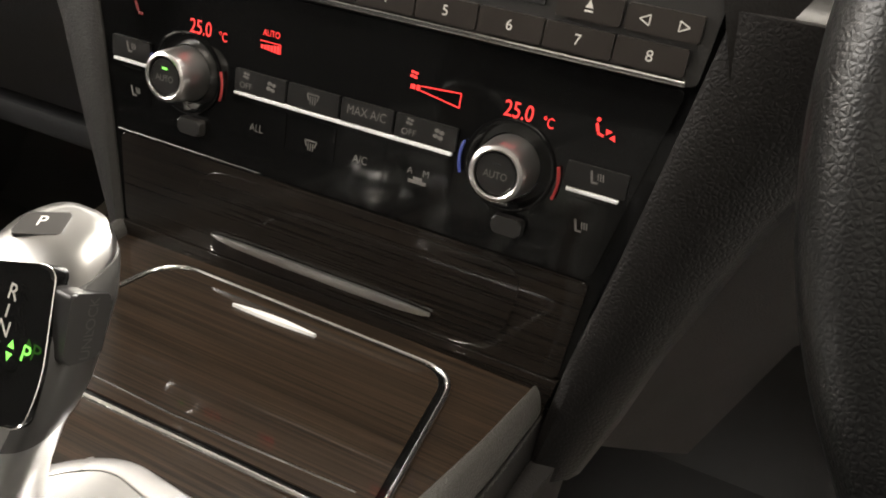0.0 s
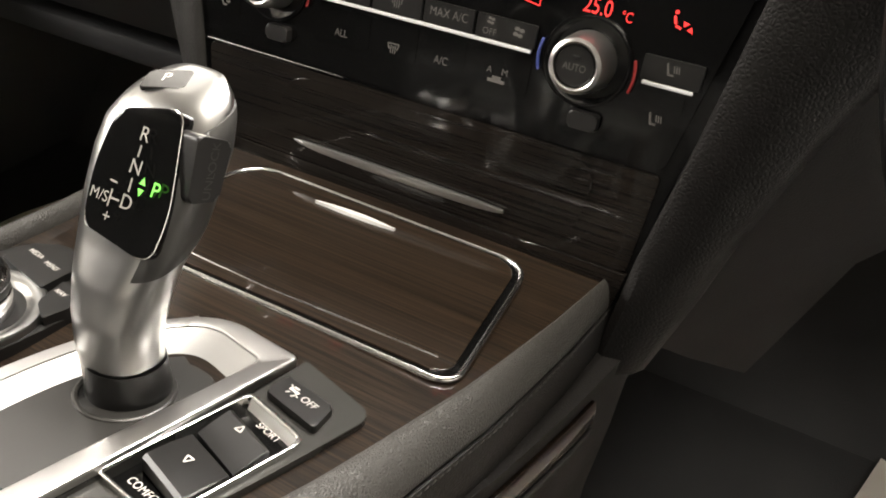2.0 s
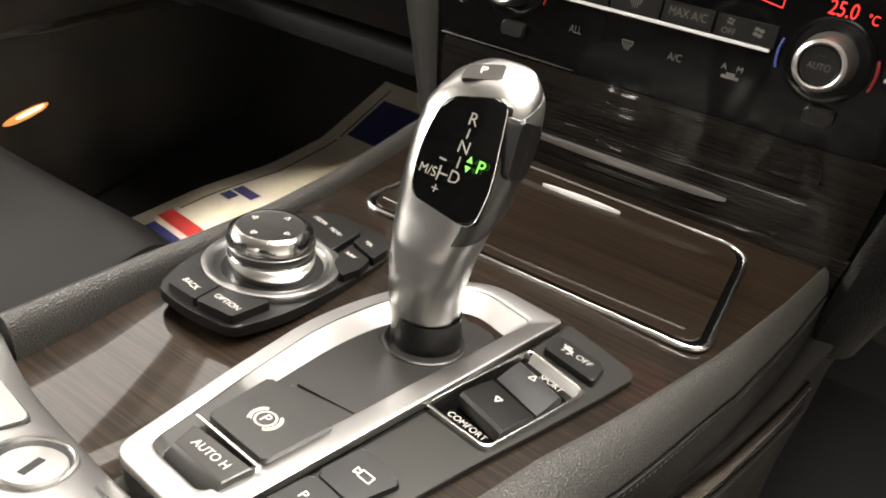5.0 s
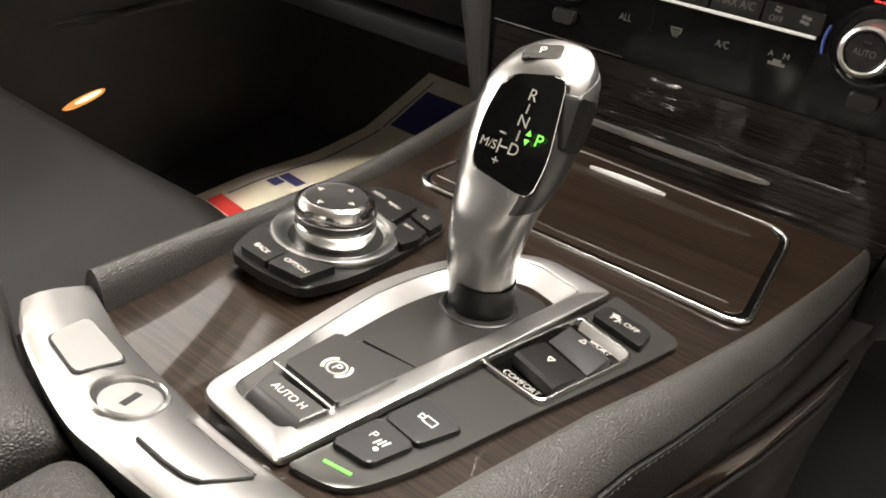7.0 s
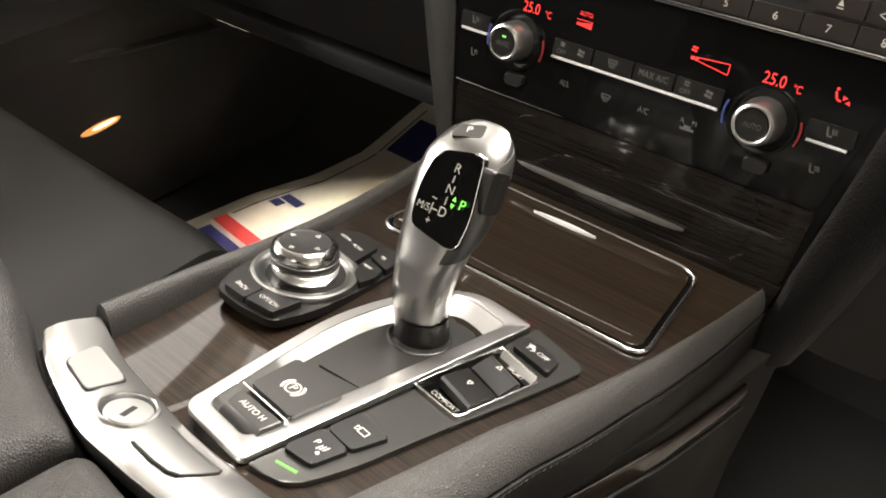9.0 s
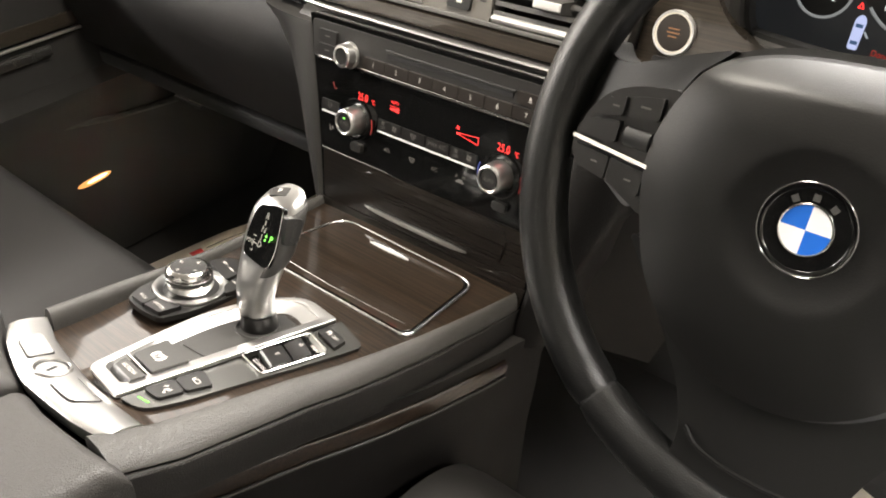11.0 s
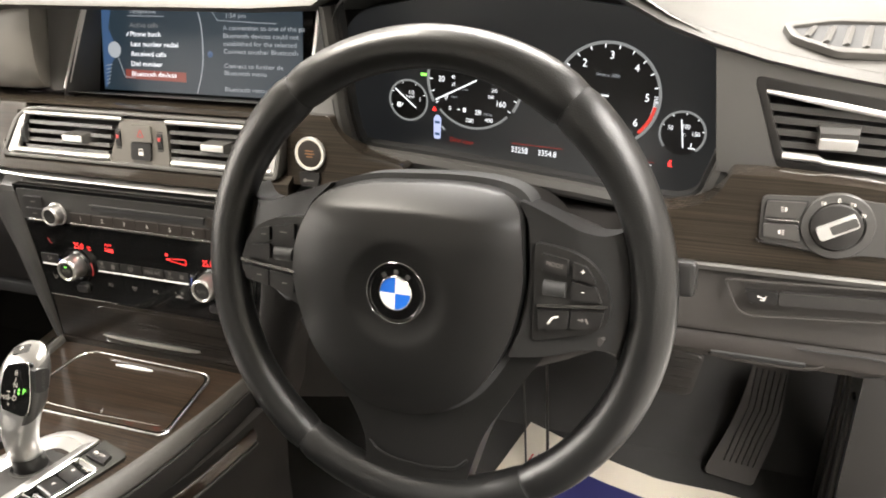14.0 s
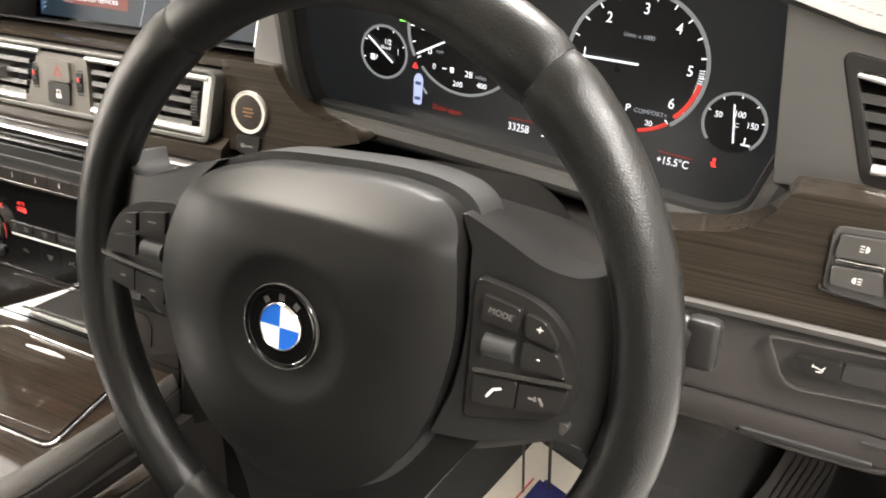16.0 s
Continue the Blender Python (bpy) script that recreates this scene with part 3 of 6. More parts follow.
for nm, ed, sg in (("leather_edge", WR, 1), ("leather_edge", WL, -1)):
    roll, ys = (ROLL_RIGHT, YS) if sg > 0 else (ROLL_LEFT, [v for v in YS if v > -238])
    rows = [[(along(ed, y) + sg * x * girth(sg, y), y, z) for x, z in roll] for y in ys if sg > 0 or y > -215]
    flank = [[(along(ed, y) + sg * x * girth(sg, y), y, z) for x, z in FLANK] for y in ys]
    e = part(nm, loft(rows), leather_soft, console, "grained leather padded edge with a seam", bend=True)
    part("flank", loft(flank), flank_leather_shaded, e, "leather flank below the seam, darkened for shade", bend=True)
    st = []
    y = ys[0] + 7
    while y < 100:
        x = along(ed, y) + sg * 28.0 * girth(sg, y)
        st.append(tube([(x, y, -13.2), (x + sg * 0.5, y + 1.2, -13.0), (x, y + 2.6, -13.2)], 0.3, 4))
        y += 4.0
    part("stitching", join(*st), leather_soft, e, bend=True)
    low = [[(along(ed, y) + sg * x - (13 if sg < 0 else 8) * sg, y, z) for x, z in ((27, -36), (26, -44), (25, -62), (24, -64), (22, -100), (17, -150), (12, -330), (-10, -330), (-10, -36))] for y in YS]
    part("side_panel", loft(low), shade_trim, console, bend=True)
    sw = [[(along(ed, y) + sg * x - (13 if sg < 0 else 8) * sg, y, z) for x, z in ((27.5, -47), (29, -50), (29, -60), (27.5, -63), (22, -63), (22, -47))] for y in YS if y < 62]
    part("side_wood", loft(sw), wood, console, "dark wood strip in the console side", bend=True)
    part("side_lip", tube([(along(ed, y) + sg * 28.6 - (13 if sg < 0 else 8) * sg, y, -64.6) for y in YS if y < 62], 1.5, 8), post_skin, console, "moulded edge under the wood strip", bend=True)

# cup holder lid with its bright frame
LID = [(-94.5, -28.5), (99, -27), (86.3, 75), (-86, 77.5)]
LIN = [(-91.5, -25.6), (95.8, -24), (83.7, 72), (-83.2, 74.6)]
li = rounded(LIN, [14, 11, 16, 20], 8)
lid = thing("cup_holder_lid", "dark wood sliding lid in a bright chrome frame on the console", "lid", CON)
part("frame", sweep([(x, y, 1.6) for x, y in rounded([((a[0] + b[0]) / 2, (a[1] + b[1]) / 2) for a, b in zip(LID, LIN)], [15, 12, 17, 21], 8)], [(1.45 * math.cos(math.pi * k / 8), 1.9 * math.sin(math.pi * k / 8)) for k in range(9)], closed=True), bright, lid, "thin chrome frame")
part("groove", ring(li, rounded([(-88.5, -22), (90, -20.5), (78.5, 69.5), (-80.5, 73)], [13, 10, 15, 19], 8), 0.2, 1.9), black_gloss, lid)
part("cover", slab(rounded([(-90, -23.8), (92.6, -21.8), (80.8, 71.0), (-82, 73.8)], [13, 10, 15, 19], 8), 0.2, 2.7, 0.7), wood, lid, "glossy dark fineline wood cover")
part("pull", loft([[(-31 + 47.5 * t, 60.6 + 1.0 * t - w + 2.0 * math.sin(math.pi * t), 2.7 + h) for w, h in ((0, 0), (0.8, 1.6), (4.0 * (0.35 + 0.65 * math.sin(math.pi * min(1, max(0, t)))), 1.6), (4.6 * (0.35 + 0.65 * math.sin(math.pi * t)), 0))] for t in [i / 14 for i in range(15)]]), edge_silver_lit, lid, "slim chrome pull")
part("fold_line", tube([(-86, -15, 2.6), (0, -17.0, 2.8), (84, -13.5, 2.6)], 0.5, 5), bright, lid)

# ---- gear gate ----
gate = thing("gear_gate", "silver framed gear gate with black buttons on the console", "switch panel", CON)
go = rounded([(-22, -223), (22, -227), (43, -49.5), (5, -45.5), (-14, -60), (-27, -90), (-32.5, -125), (-29.5, -158)], [9, 3, 3, 30, 16, 24, 24, 30], 8)
gi = rounded([(-16, -213.5), (11.5, -216), (32, -59.5), (4, -54), (-10, -66), (-21.5, -92), (-26.5, -125), (-23.5, -158)], [6, 4, 3, 28, 14, 22, 22, 28], 8)
part("frame", ring(go, gi, 2.2, 6.0, 1.4), silver, gate, "satin silver frame", bend=True)
part("skirt", ring(go, gi, -9, 2.0), black_gloss, gate, bend=True)
gl = rounded([(-15, -212.5), (11, -215), (27.5, -74), (8, -69), (-5, -82), (-14, -104), (-17, -126), (-17, -158)], [6, 4, 3, 24, 14, 22, 22, 28], 8)
part("inner_slope", loft([[(x, y, 5.2) for x, y in gi], [(x, y, 0.6) for x, y in gl]], caps=False), slope_silver, gate, "pale silver inner slope of the frame", bend=True)
part("boot_well", slab(gi, -5, 0.5), boot_satin, gate, bend=True)
part("boot_panel", slab(rounded([(-10, -156), (21.5, -153), (27, -75.5), (9, -73), (-4, -85), (-13, -106), (-14, -130)], [1.5, 1.5, 5, 14, 18, 16, 20], 6), -1, 2.4, 0.9), boot_satin, gate, "raised dark panel around the lever", bend=True)
part("near_panel", slab(rounded([(-12, -164), (19.5, -166), (21, -154.2), (-10.5, -157.2)], 1), -1, 2.1, 0.7), boot_satin, gate, "raised dark panel before the lever", bend=True)
part("boot_rim", lathe([(17.6, 2.2), (17.2, 3.3), (16.4, 3.6), (15.4, 3.1), (14.8, 1.2)], 40, 6.5, -100), boot_satin, gate, "low rim of the lever opening", bend=True)
# flat black disc put in for the dark depth of the lever opening
part("boot_hole_disc", lathe([(15.4, 2.55), (0.1, 2.55)], 36, 6.5, -100), rubber, gate, bend=True)
BO = [(23.5, -225), (43, -221), (52, -197), (61, -150), (71.5, -106), (81.5, -62), (79, -57), (45, -47.5)]
so, sn = rounded([(31.8, -134.8), (61.6, -139), (72.8, -84), (41.8, -75.6)], [3, 4, 5, 4], 4), rounded([(33.2, -133.4), (60.8, -137.4), (71.2, -85.4), (43.0, -77.6)], [2, 3, 4, 3], 4)
part("button_field", pierced(rounded(BO, [3, 10, 20, 20, 20, 5, 4, 2], 5), so, -2, 3.6), dark_chrome, gate, "gloss graphite button field", bend=True)


def key(name, pts, z0, z1, th, r=2.0, bev=1.0, mtl=None, label="", bend=True):
    return part(name, slab(rounded(pts, r), z0, z1, bev, 2), mtl or key_black, th, label, bend=bend)


pb = key("park_brake_button", [(-11.5, -194), (16.8, -196.5), (20.3, -169), (-12.4, -166)], -1, 9.2, gate, 1.5, 1.2, boot_satin, "black parking brake button")
lettering("letter", "P", 3, -182.5, 9.3, 4.0, white_print, pb, -4, True)
for a0, a1 in ((-0.9, 0.9), (math.pi - 0.9, math.pi + 0.9)):
    part("arc", tube([(3 + 5.4 * math.cos(a0 + (a1 - a0) * i / 8 - 0.1), -182.5 + 5.1 * math.sin(a0 + (a1 - a0) * i / 8 - 0.1), 9.2) for i in range(9)], 0.75, 4), white_print, pb, bend=True)
part("ring_mark", tube([(3 + 3.6 * math.cos(k * math.pi / 10), -182.5 + 3.6 * math.sin(k * math.pi / 10), 9.2) for k in range(20)], 0.42, 4, True), white_print, pb, bend=True)
part("divider", slab(bar(-13.5, -196.6, 17.6, -199.3, 1.7), 1, 9.6, 0.4), bright, gate, "bright divider", bend=True)
ah = part("auto_hold_button", loft([[(-12.5, -201, 0), (16.6, -203, 0), (15, -216, 0), (-10, -213.5, 0)], [(-12.2, -200.4, 5), (17, -201.6, 5), (15.6, -214.6, 4.6), (-10, -212.4, 4.6)], [(-11, -199.8, 8.6), (17, -201, 8.6), (15, -211.2, 8.0), (-8.6, -209.6, 8.0)], [(-9.6, -200.3, 9.2), (16.2, -201.5, 9.2), (14.3, -210.5, 8.5), (-7.8, -209.0, 8.5)]]), boot_satin, gate, "black hold button", bend=True)
lettering("letter", "AUTO H", 3.8, -205.6, 9.2, 3.2, white_print, ah, -3, True, narrow=0.92)
k1 = key("parking_sensor_button", [(26.2, -208.5), (42, -207.5), (46, -190), (29, -187.6)], 1, 6.2, gate, 2.2, 1.3)
lettering("letter", "P", 33.6, -196.4, 6.3, 3.3, white_print, k1, -6, True)
part("icon", marks([bar(36.2 + 1.5 * i, -199.6 + 0.5 * i, 37.0 + 1.5 * i, -196.2 + 0.5 * i, 0.6) for i in range(3)] + [circle(38.6, -201.0, 1.0, 8)], 6.3), white_print, k1, bend=True)
k2 = key("camera_button", [(29.3, -186.8), (46.3, -189.2), (51.6, -171.6), (32.4, -166.8)], 1, 6.2, gate, 2.2, 1.3)
part("icon", marks([bar(41, -181.5, 46, -182, 0.5), bar(41, -178.3, 46, -178.8, 0.5), bar(41, -181.5, 41, -178.3, 0.5), bar(46, -182, 46, -178.8, 0.5), bar(39, -181.2, 41, -180.4, 0.5), bar(39, -178.4, 41, -179.4, 0.5), bar(39, -181.2, 39, -178.4, 0.5)], 6.3), white_print, k2, m=Matrix.Translation((-1.6, 2.6, 0)), bend=True)
part("indicator", slab(bar(29.6, -214.9, 39.8, -213.1, 1.3), 3, 4.2, 0.2), glow_green, gate, "lit green indicator", bend=True)
part("rocker_frame", ring(so, sn, -1, 6.0, 0.5), bright, gate, "bright rocker frame", bend=True)
part("rocker_well", slab(sn, -3, 1.4), black_gloss, gate, bend=True)
part("rocker_wall", loft([[(x, y, 5.7), (x - 0.4, y - 1.7, 1.5), (x, y, 1.3)] for x, y in ((44.6, -78.6), (57, -82), (69.6, -85.6))]), edge_silver_lit, gate, "bright sloping end of the rocker frame", bend=True)
part("rocker_wall", loft([[(x, y, 5.7), (x - 2.0, y + 0.6, 1.5), (x, y, 1.3)] for x, y in ((62.4, -131), (66.6, -110), (70.6, -89.4))]), edge_silver_lit, gate, bend=True)
lettering("letter", "COMFORT", 47.9, -129.6, 1.6, 2.9, white_print, gate, -9, True, narrow=0.9)
lettering("letter", "SPORT", 57.8, -85.6, 1.7, 2.8, white_print, gate, -14, True, narrow=0.95)
r1 = part("rocker_key", loft([[(x, y, z) for x, y, z in ((a, -123.6 + d, 2), (a, -123.2 + d, 7.0), (a + 0.4, -121.8 + d, 8.2), (a + 2, -113.4 + d, 7.8), (a + 3.3, -105.4 + d, 6.2), (a + 3.4, -104.6 + d, 2))] for a, d in ((39.4, 0.2), (40, 0), (50.6, -3.4), (61.0, -6.9), (61.6, -7.2))]), key_black, gate, bend=True)
part("icon", marks(open_arrow(51.6, -116.0, 1.8, -1.7, 0.5), 8.2), white_print, r1, bend=True)
r2 = part("rocker_key", loft([[(x, y, z) for x, y, z in ((a, -103.9 + d, 2), (a, -103.6 + d, 6.0), (a + 1.2, -97.5 + d, 7.6), (a + 1.9, -90.6 + d, 8.2), (a + 2.2, -89.2 + d, 7.2), (a + 2.3, -88.8 + d, 2))] for a, d in ((43.2, 0.2), (43.8, 0), (54.4, -3.8), (65.0, -7.7), (65.6, -8.0))]), key_black, gate, bend=True)
part("icon", marks(open_arrow(54.4, -95.6, 1.8, 1.44, 0.5), 8.35), white_print, r2, bend=True)
k3 = key("stability_button", [(46, -73), (72, -79), (70.8, -65.8), (47, -61.5)], 2, 7, gate, 2, 1.2, label="black stability control button")
lettering("letter", "OFF", 63.0, -70.0, 7.4, 3.0, white_print, k3, -12, True)
part("icon", marks([bar(52.6, -67.2, 57.2, -68.2, 1.2), bar(53.6, -65.8, 56.0, -66.3, 0.9), bar(52.6, -69.9, 53.8, -68.8, 0.6), bar(55.4, -70.8, 56.6, -69.6, 0.6), bar(52.0, -65.4, 58.0, -70.2, 0.4)], 7.3), white_print, k3, bend=True)

# ---- gear lever ----
lever = thing("gear_lever", "silver gear lever with gloss black display face", "gear lever", CON)
SECT = [(2, 5, -97, 15, 14, 2.2), (10, 4.5, -97, 14, 13, 2.2), (16, 3.8, -97, 13.6, 13.2, 2.2), (28, 2.5, -96.2, 15.0, 13.4, 2.3), (40, 2.2, -93.6, 16.7, 14.6, 2.4), (52, 2.0, -88.9, 18.8, 15, 2.6), (64, 1.9, -81.9, 21.7, 15.2, 2.9), (76, 1.8, -76.6, 22.9, 14.8, 3.1), (88, 1.6, -70.6, 23.7, 14.2, 3.1), (96.5, 1.2, -66.4, 22.5, 13.2, 3.0), (102.5, 1.8, -62.8, 18.9, 12.4, 2.8), (106.2, 3.0, -60.8, 13.6, 10.6, 2.6), (108, 3.2, -60, 7, 6.5, 2.4)]


def oval(z, cx, cy, hx, hy, p, n=36, shift=0.33):
    out = []
    for i in range(n):
        a = 2 * math.pi * i / n
        c, s = math.cos(a), math.sin(a)
        u = math.copysign(abs(c) ** (2 / p), c) * hx
        v = math.copysign(abs(s) ** (2 / p), s) * hy
        out.append((cx + u, cy + v, z + shift * v))
    return out


def between(sec, z):
    for a, b in zip(sec, sec[1:]):
        if z <= b[0]:
            t = (z - a[0]) / (b[0] - a[0])
            return [p + (q - p) * t for p, q in zip(a, b)]
    return list(sec[-1])


part("collar", lathe([(14.8, 2), (14.6, 6), (14.2, 9), (13.8, 13), (13.6, 16)], 32, 5, -97), key_black, lever, "black rubber collar", bend=True)
zs = [12 + i * 96 / 48 for i in range(49)]
part("grip", loft([oval(*between(SECT, z)) for z in zs]), lever_silver, lever, "satin silver grip")
FACE = Matrix.Translation((3.2, -88.2, 84)) @ pose(0, 0, 0, 61) @ Matrix.Identity(4)
gp = rounded([(-11.5, -19.4), (17, -24), (18.4, -8), (13.5, 25), (-11.5, 18.6), (-16, -1)], [4, 5, 18, 5, 7, 22], 6)
bmf = slab(gp, -9, 1.2, 1.2, 3)
for v in bmf.verts:
    v.co.z -= 0.014 * v.co.x ** 2
disp = part("display", bmf, black_gloss, lever, "gloss black display face", m=FACE)


part("glass_edge", tube([(x, y, 0.9 - 0.014 * x * x) for x, y in gp], 0.22, 5, True), bright, disp, "thin bright edge of the glass", m=FACE)


def on_face(nm, words, x, y, cap, mt):
    lettering(nm, words, x, y, 1.35 - 0.014 * x * x + 0.15, cap, mt, disp, 0, m=FACE, bold=0.0)


on_face("letter", "R", 4.1, 13.7, 4.6, lever_print)
on_face("letter", "N", 4.5, 3.2, 4.6, lever_print)
on_face("letter", "D", 5.0, -8.2, 4.6, lever_print)
on_face("letter", "P", 12.8, -1.7, 4.8, glow_green)
on_face("letter", "M/S", -6.8, -8.9, 3.6, lever_print)
on_face("mark", "+", -0.8, -14.6, 4.2, lever_print)
part("mark", marks([bar(4.3, 10.4, 4.3, 6.6, 0.6), bar(4.7, -0.2, 4.9, -4.6, 0.6), bar(-3.4, -3.1, -0.4, -3.3, 0.6), bar(-1.5, -5.6, -1.5, -11.2, 0.6), bar(-1.5, -8.4, 2.4, -8.3, 0.6)], 1.45), lever_print, disp, m=FACE)
part("lit_arrows", marks(arrow(8.5, -0.2, 1.5, math.pi / 2) + arrow(8.5, -3.4, 1.5, -math.pi / 2), 0.6), glow_green, disp, "lit green arrows", m=FACE)


def patch(a0, a1, z0, z1, off, n=24):
    """A shell on the grip between two angles and heights, standing off its surface."""
    rows_ = []
    for i in range(n + 1):
        z = z0 + (z1 - z0) * i / n
        q = between(SECT, z)
        row = []
        for o in (off, -3.0):
            arc = []
            for j in range(n + 1):
                a = math.radians(a0 + (a1 - a0) * j / n)
                c, s_ = math.cos(a), math.sin(a)
                e = 0.75 if (j in (0, n) or i in (0, n)) and o > 0 else 1.0
                u = math.copysign(abs(c) ** (2 / q[5]), c) * (q[3] + o * e)
                v = math.copysign(abs(s_) ** (2 / q[5]), s_) * (q[4] + o * e)
                arc.append((q[1] + u, q[2] + v, z + 0.33 * v))
            row += arc if o > 0 else arc[::-1]
        rows_.append(row)
    return loft(rows_)


part("side_cover", patch(-62, 78, 58, 100, 0.7), cover_grey, lever, "dark grey side cover")
RF = Matrix.Translation((22.8, -74.4, 87.2)) @ Matrix(((0, 0, 1, 0), (1, 0, 0, 0), (0, 1, 0, 0), (0, 0, 0, 1))) @ pose(0, 0, 0, 0, 0, -20)
ub = part("unlock_button", slab(rounded([(-6.6, -11), (6.4, -10), (7.2, 10), (-7.4, 11)], 2.2), -6, 3.0, 1.2, 3), key_black, lever, "black unlock button", m=RF @ pose(0, 0, 0, 0, -6, 0))
lettering("letter", "UNLOCK", 0.6, 0, 3.3, 3.2, slat_grey, ub, 90, m=RF @ pose(0, 0, 0, 0, -6, 0))
TF = Matrix.Translation((0.0, -63.5, 106.2)) @ pose(0, 0, 0, 18, 0, 0)
tb = part("park_button", slab(rounded([(-8.6, -6.4), (6.2, -0.6), (2.8, 8.6), (-11, 2.8)], 1.3), -5, 0.8, 0.7), graphite, lever, "black park button", m=TF)
lettering("letter", "P", -3.2, 1.6, 0.9, 4.2, white_print, tb, 22, m=TF)

# ---- rotary controller ----
ctl = thing("rotary_controller", "silver rotary controller with black keys on the wood console", "controller", CON)
part("key_base", slab(rounded([(-94, -152), (-73, -154.5), (-50, -150.5), (-44, -128), (-43.5, -92), (-45, -58), (-58, -47), (-92, -46), (-105, -58), (-108, -100), (-105, -130)], [5, 14, 6, 14, 14, 8, 8, 8, 8, 14, 14], 5), -1.6, 3.4, 1.4), key_black, ctl, bend=True)
# dark inset block added to read as the shadow under the key base
part("shadow_foot", slab(rounded([(-90, -145), (-73, -147), (-54, -143), (-50, -126), (-49, -92), (-50, -62), (-60, -53), (-90, -52), (-100, -62), (-102, -100), (-99, -127)], 8, 5), -9, -1), black_gloss, ctl, bend=True)
RC = (-75.5, -105)
part("dish", lathe([(31.0, 0.5), (31.2, 5.0), (30.2, 6.5), (28.5, 6.9), (26.0, 6.5), (24.6, 5.2), (22.5, 3.6), (19.5, 3.0), (15, 3.0)], 56, *RC), lever_silver, ctl, "satin silver dish", bend=True)
kn = part("knob", lathe([(18.2, 3), (18.9, 4.5), (19.1, 12), (18.5, 12.8), (17.8, 13), (17.8, 16.2), (18.8, 16.4), (19.3, 17.4), (19.1, 20.2), (18.0, 22.9), (15.6, 24.7), (14.2, 24.9)], 48, *RC), knob_silver, ctl, "satin silver turned knob", bend=True)
part("grip_band", lathe([(18.4, 12.9), (18.7, 13.4), (18.7, 15.9), (18.4, 16.3)], 48, *RC), black_soft, kn, "black rubber band", bend=True)
part("cap", lathe([(14.3, 22.5), (14.3, 25.0), (13, 24.5), (0.1, 23.9)], 40, *RC), black_soft, kn, "matt black cap", bend=True)
part("icon", marks(sum([open_arrow(RC[0] + 10 * math.cos(a), RC[1] + 10 * math.sin(a), 1.6, a, 0.4) for a in (0, math.pi / 2, math.pi, -math.pi / 2)], []), 24.8), white_print, kn, bend=True)


for words, pts in (((("BACK", -81, -144.6, -8),), [(-88.6, -150.4), (-71.4, -150.8), (-73, -136.5), (-84.5, -135.5), (-95.4, -130), (-97.4, -137)]), ((("OPTION", -60.8, -143.2, -2),), [(-70.6, -150.8), (-52, -148.6), (-50.4, -129.5), (-59.6, -134.4), (-72.2, -136.6)]),
                   ((("MEDIA", -86.4, -62.6, -8), ("MENU", -73.9, -65.4, -8)), [(-96, -72), (-84.5, -74.6), (-63.5, -78.6), (-65.2, -57), (-72, -51), (-95, -56)]),
                   ((("NAV", -54.4, -76.6, -8),), [(-61.5, -69), (-46, -73), (-43.6, -82), (-45.2, -92.6), (-56, -86)]), ((("TEL", -55.2, -62.8, -8),), [(-62.5, -66), (-45.4, -71.4), (-46.4, -60), (-54, -51), (-63, -54)])):
    kk = part("key", slab(rounded(pts, 1.6), 2, 7.6, 0.9), key_black, ctl, bend=True)
    for w_, tx, ty, tt in words:
        lettering("letter", w_, tx, ty, 7.9, 2.9 if ty < -100 else 2.4, white_print, kk, tt, True, narrow=0.92)

# ---- silver plate before the armrest ----
plate = thing("console_plate", "satin silver curved plate with lock between console and armrest", "trim plate", CON)
PIN = [(-105, -212), (-67, -222.5), (-30, -227.5), (-5, -230), (26, -230), (56.5, -228.5)]
POU = [(-106, -238), (-81, -250), (-35, -262), (-9, -263), (18, -261.6), (36, -259.5), (60, -254)]
pi_, po = smooth_path([(x, y, 0) for x, y in PIN], 6), smooth_path([(x, y, 0) for x, y in POU], 5)
part("plate", loft([[tuple(a + Vector((0, 2, -8))), tuple(a + Vector((0, 0.8, 0.8))), tuple(a + Vector((0, -1, 2)))] + [tuple(a.lerp(b, k) + Vector((0, 0, 2 + 2 * math.sin(math.pi * k)))) for k in (0.25, 0.5, 0.75)] + [tuple(b + Vector((0, 1, 1.6))), tuple(b + Vector((0, -0.6, 0))), tuple(b + Vector((0, 0, -10)))] for a, b in zip(pi_, po)]), silver, plate, bend=True)
FL = [(-73, -245), (-48.6, -249.6), (-48.2, -232), (-79.5, -227)]
part("flap_gap", slab(rounded([(-73.5, -245.6), (-48.0, -250.3), (-47.6, -231.6), (-80.1, -226.5)], 3.3), 2, 4.3), rubber, plate, bend=True)
key("flap", FL, 2, 4.9, plate, 3, 0.6, pearl, "pearl silver flap")
part("lock_well", lathe([(12.6, 3.0), (12.4, 4.7), (11.4, 5.0), (10.8, 4.4), (10.4, 3.2)], 40, -29.5, -242.5), silver, plate, "polished well of the lock", bend=True)
part("lock_shadow", lathe([(10.6, 4.05), (0.1, 4.05)], 36, -29.5, -242.5), black_soft, plate, bend=True)
part("lock", lathe([(9.6, 3), (9.6, 5.0), (9.0, 5.6), (0.1, 5.6)], 36, -26.4, -244.0), pearl, plate, "round silver lock", bend=True)
part("key_slot", slab(bar(-24.4, -248.2, -27.2, -240.4, 2.4), 5.4, 5.8), rubber, plate, bend=True)
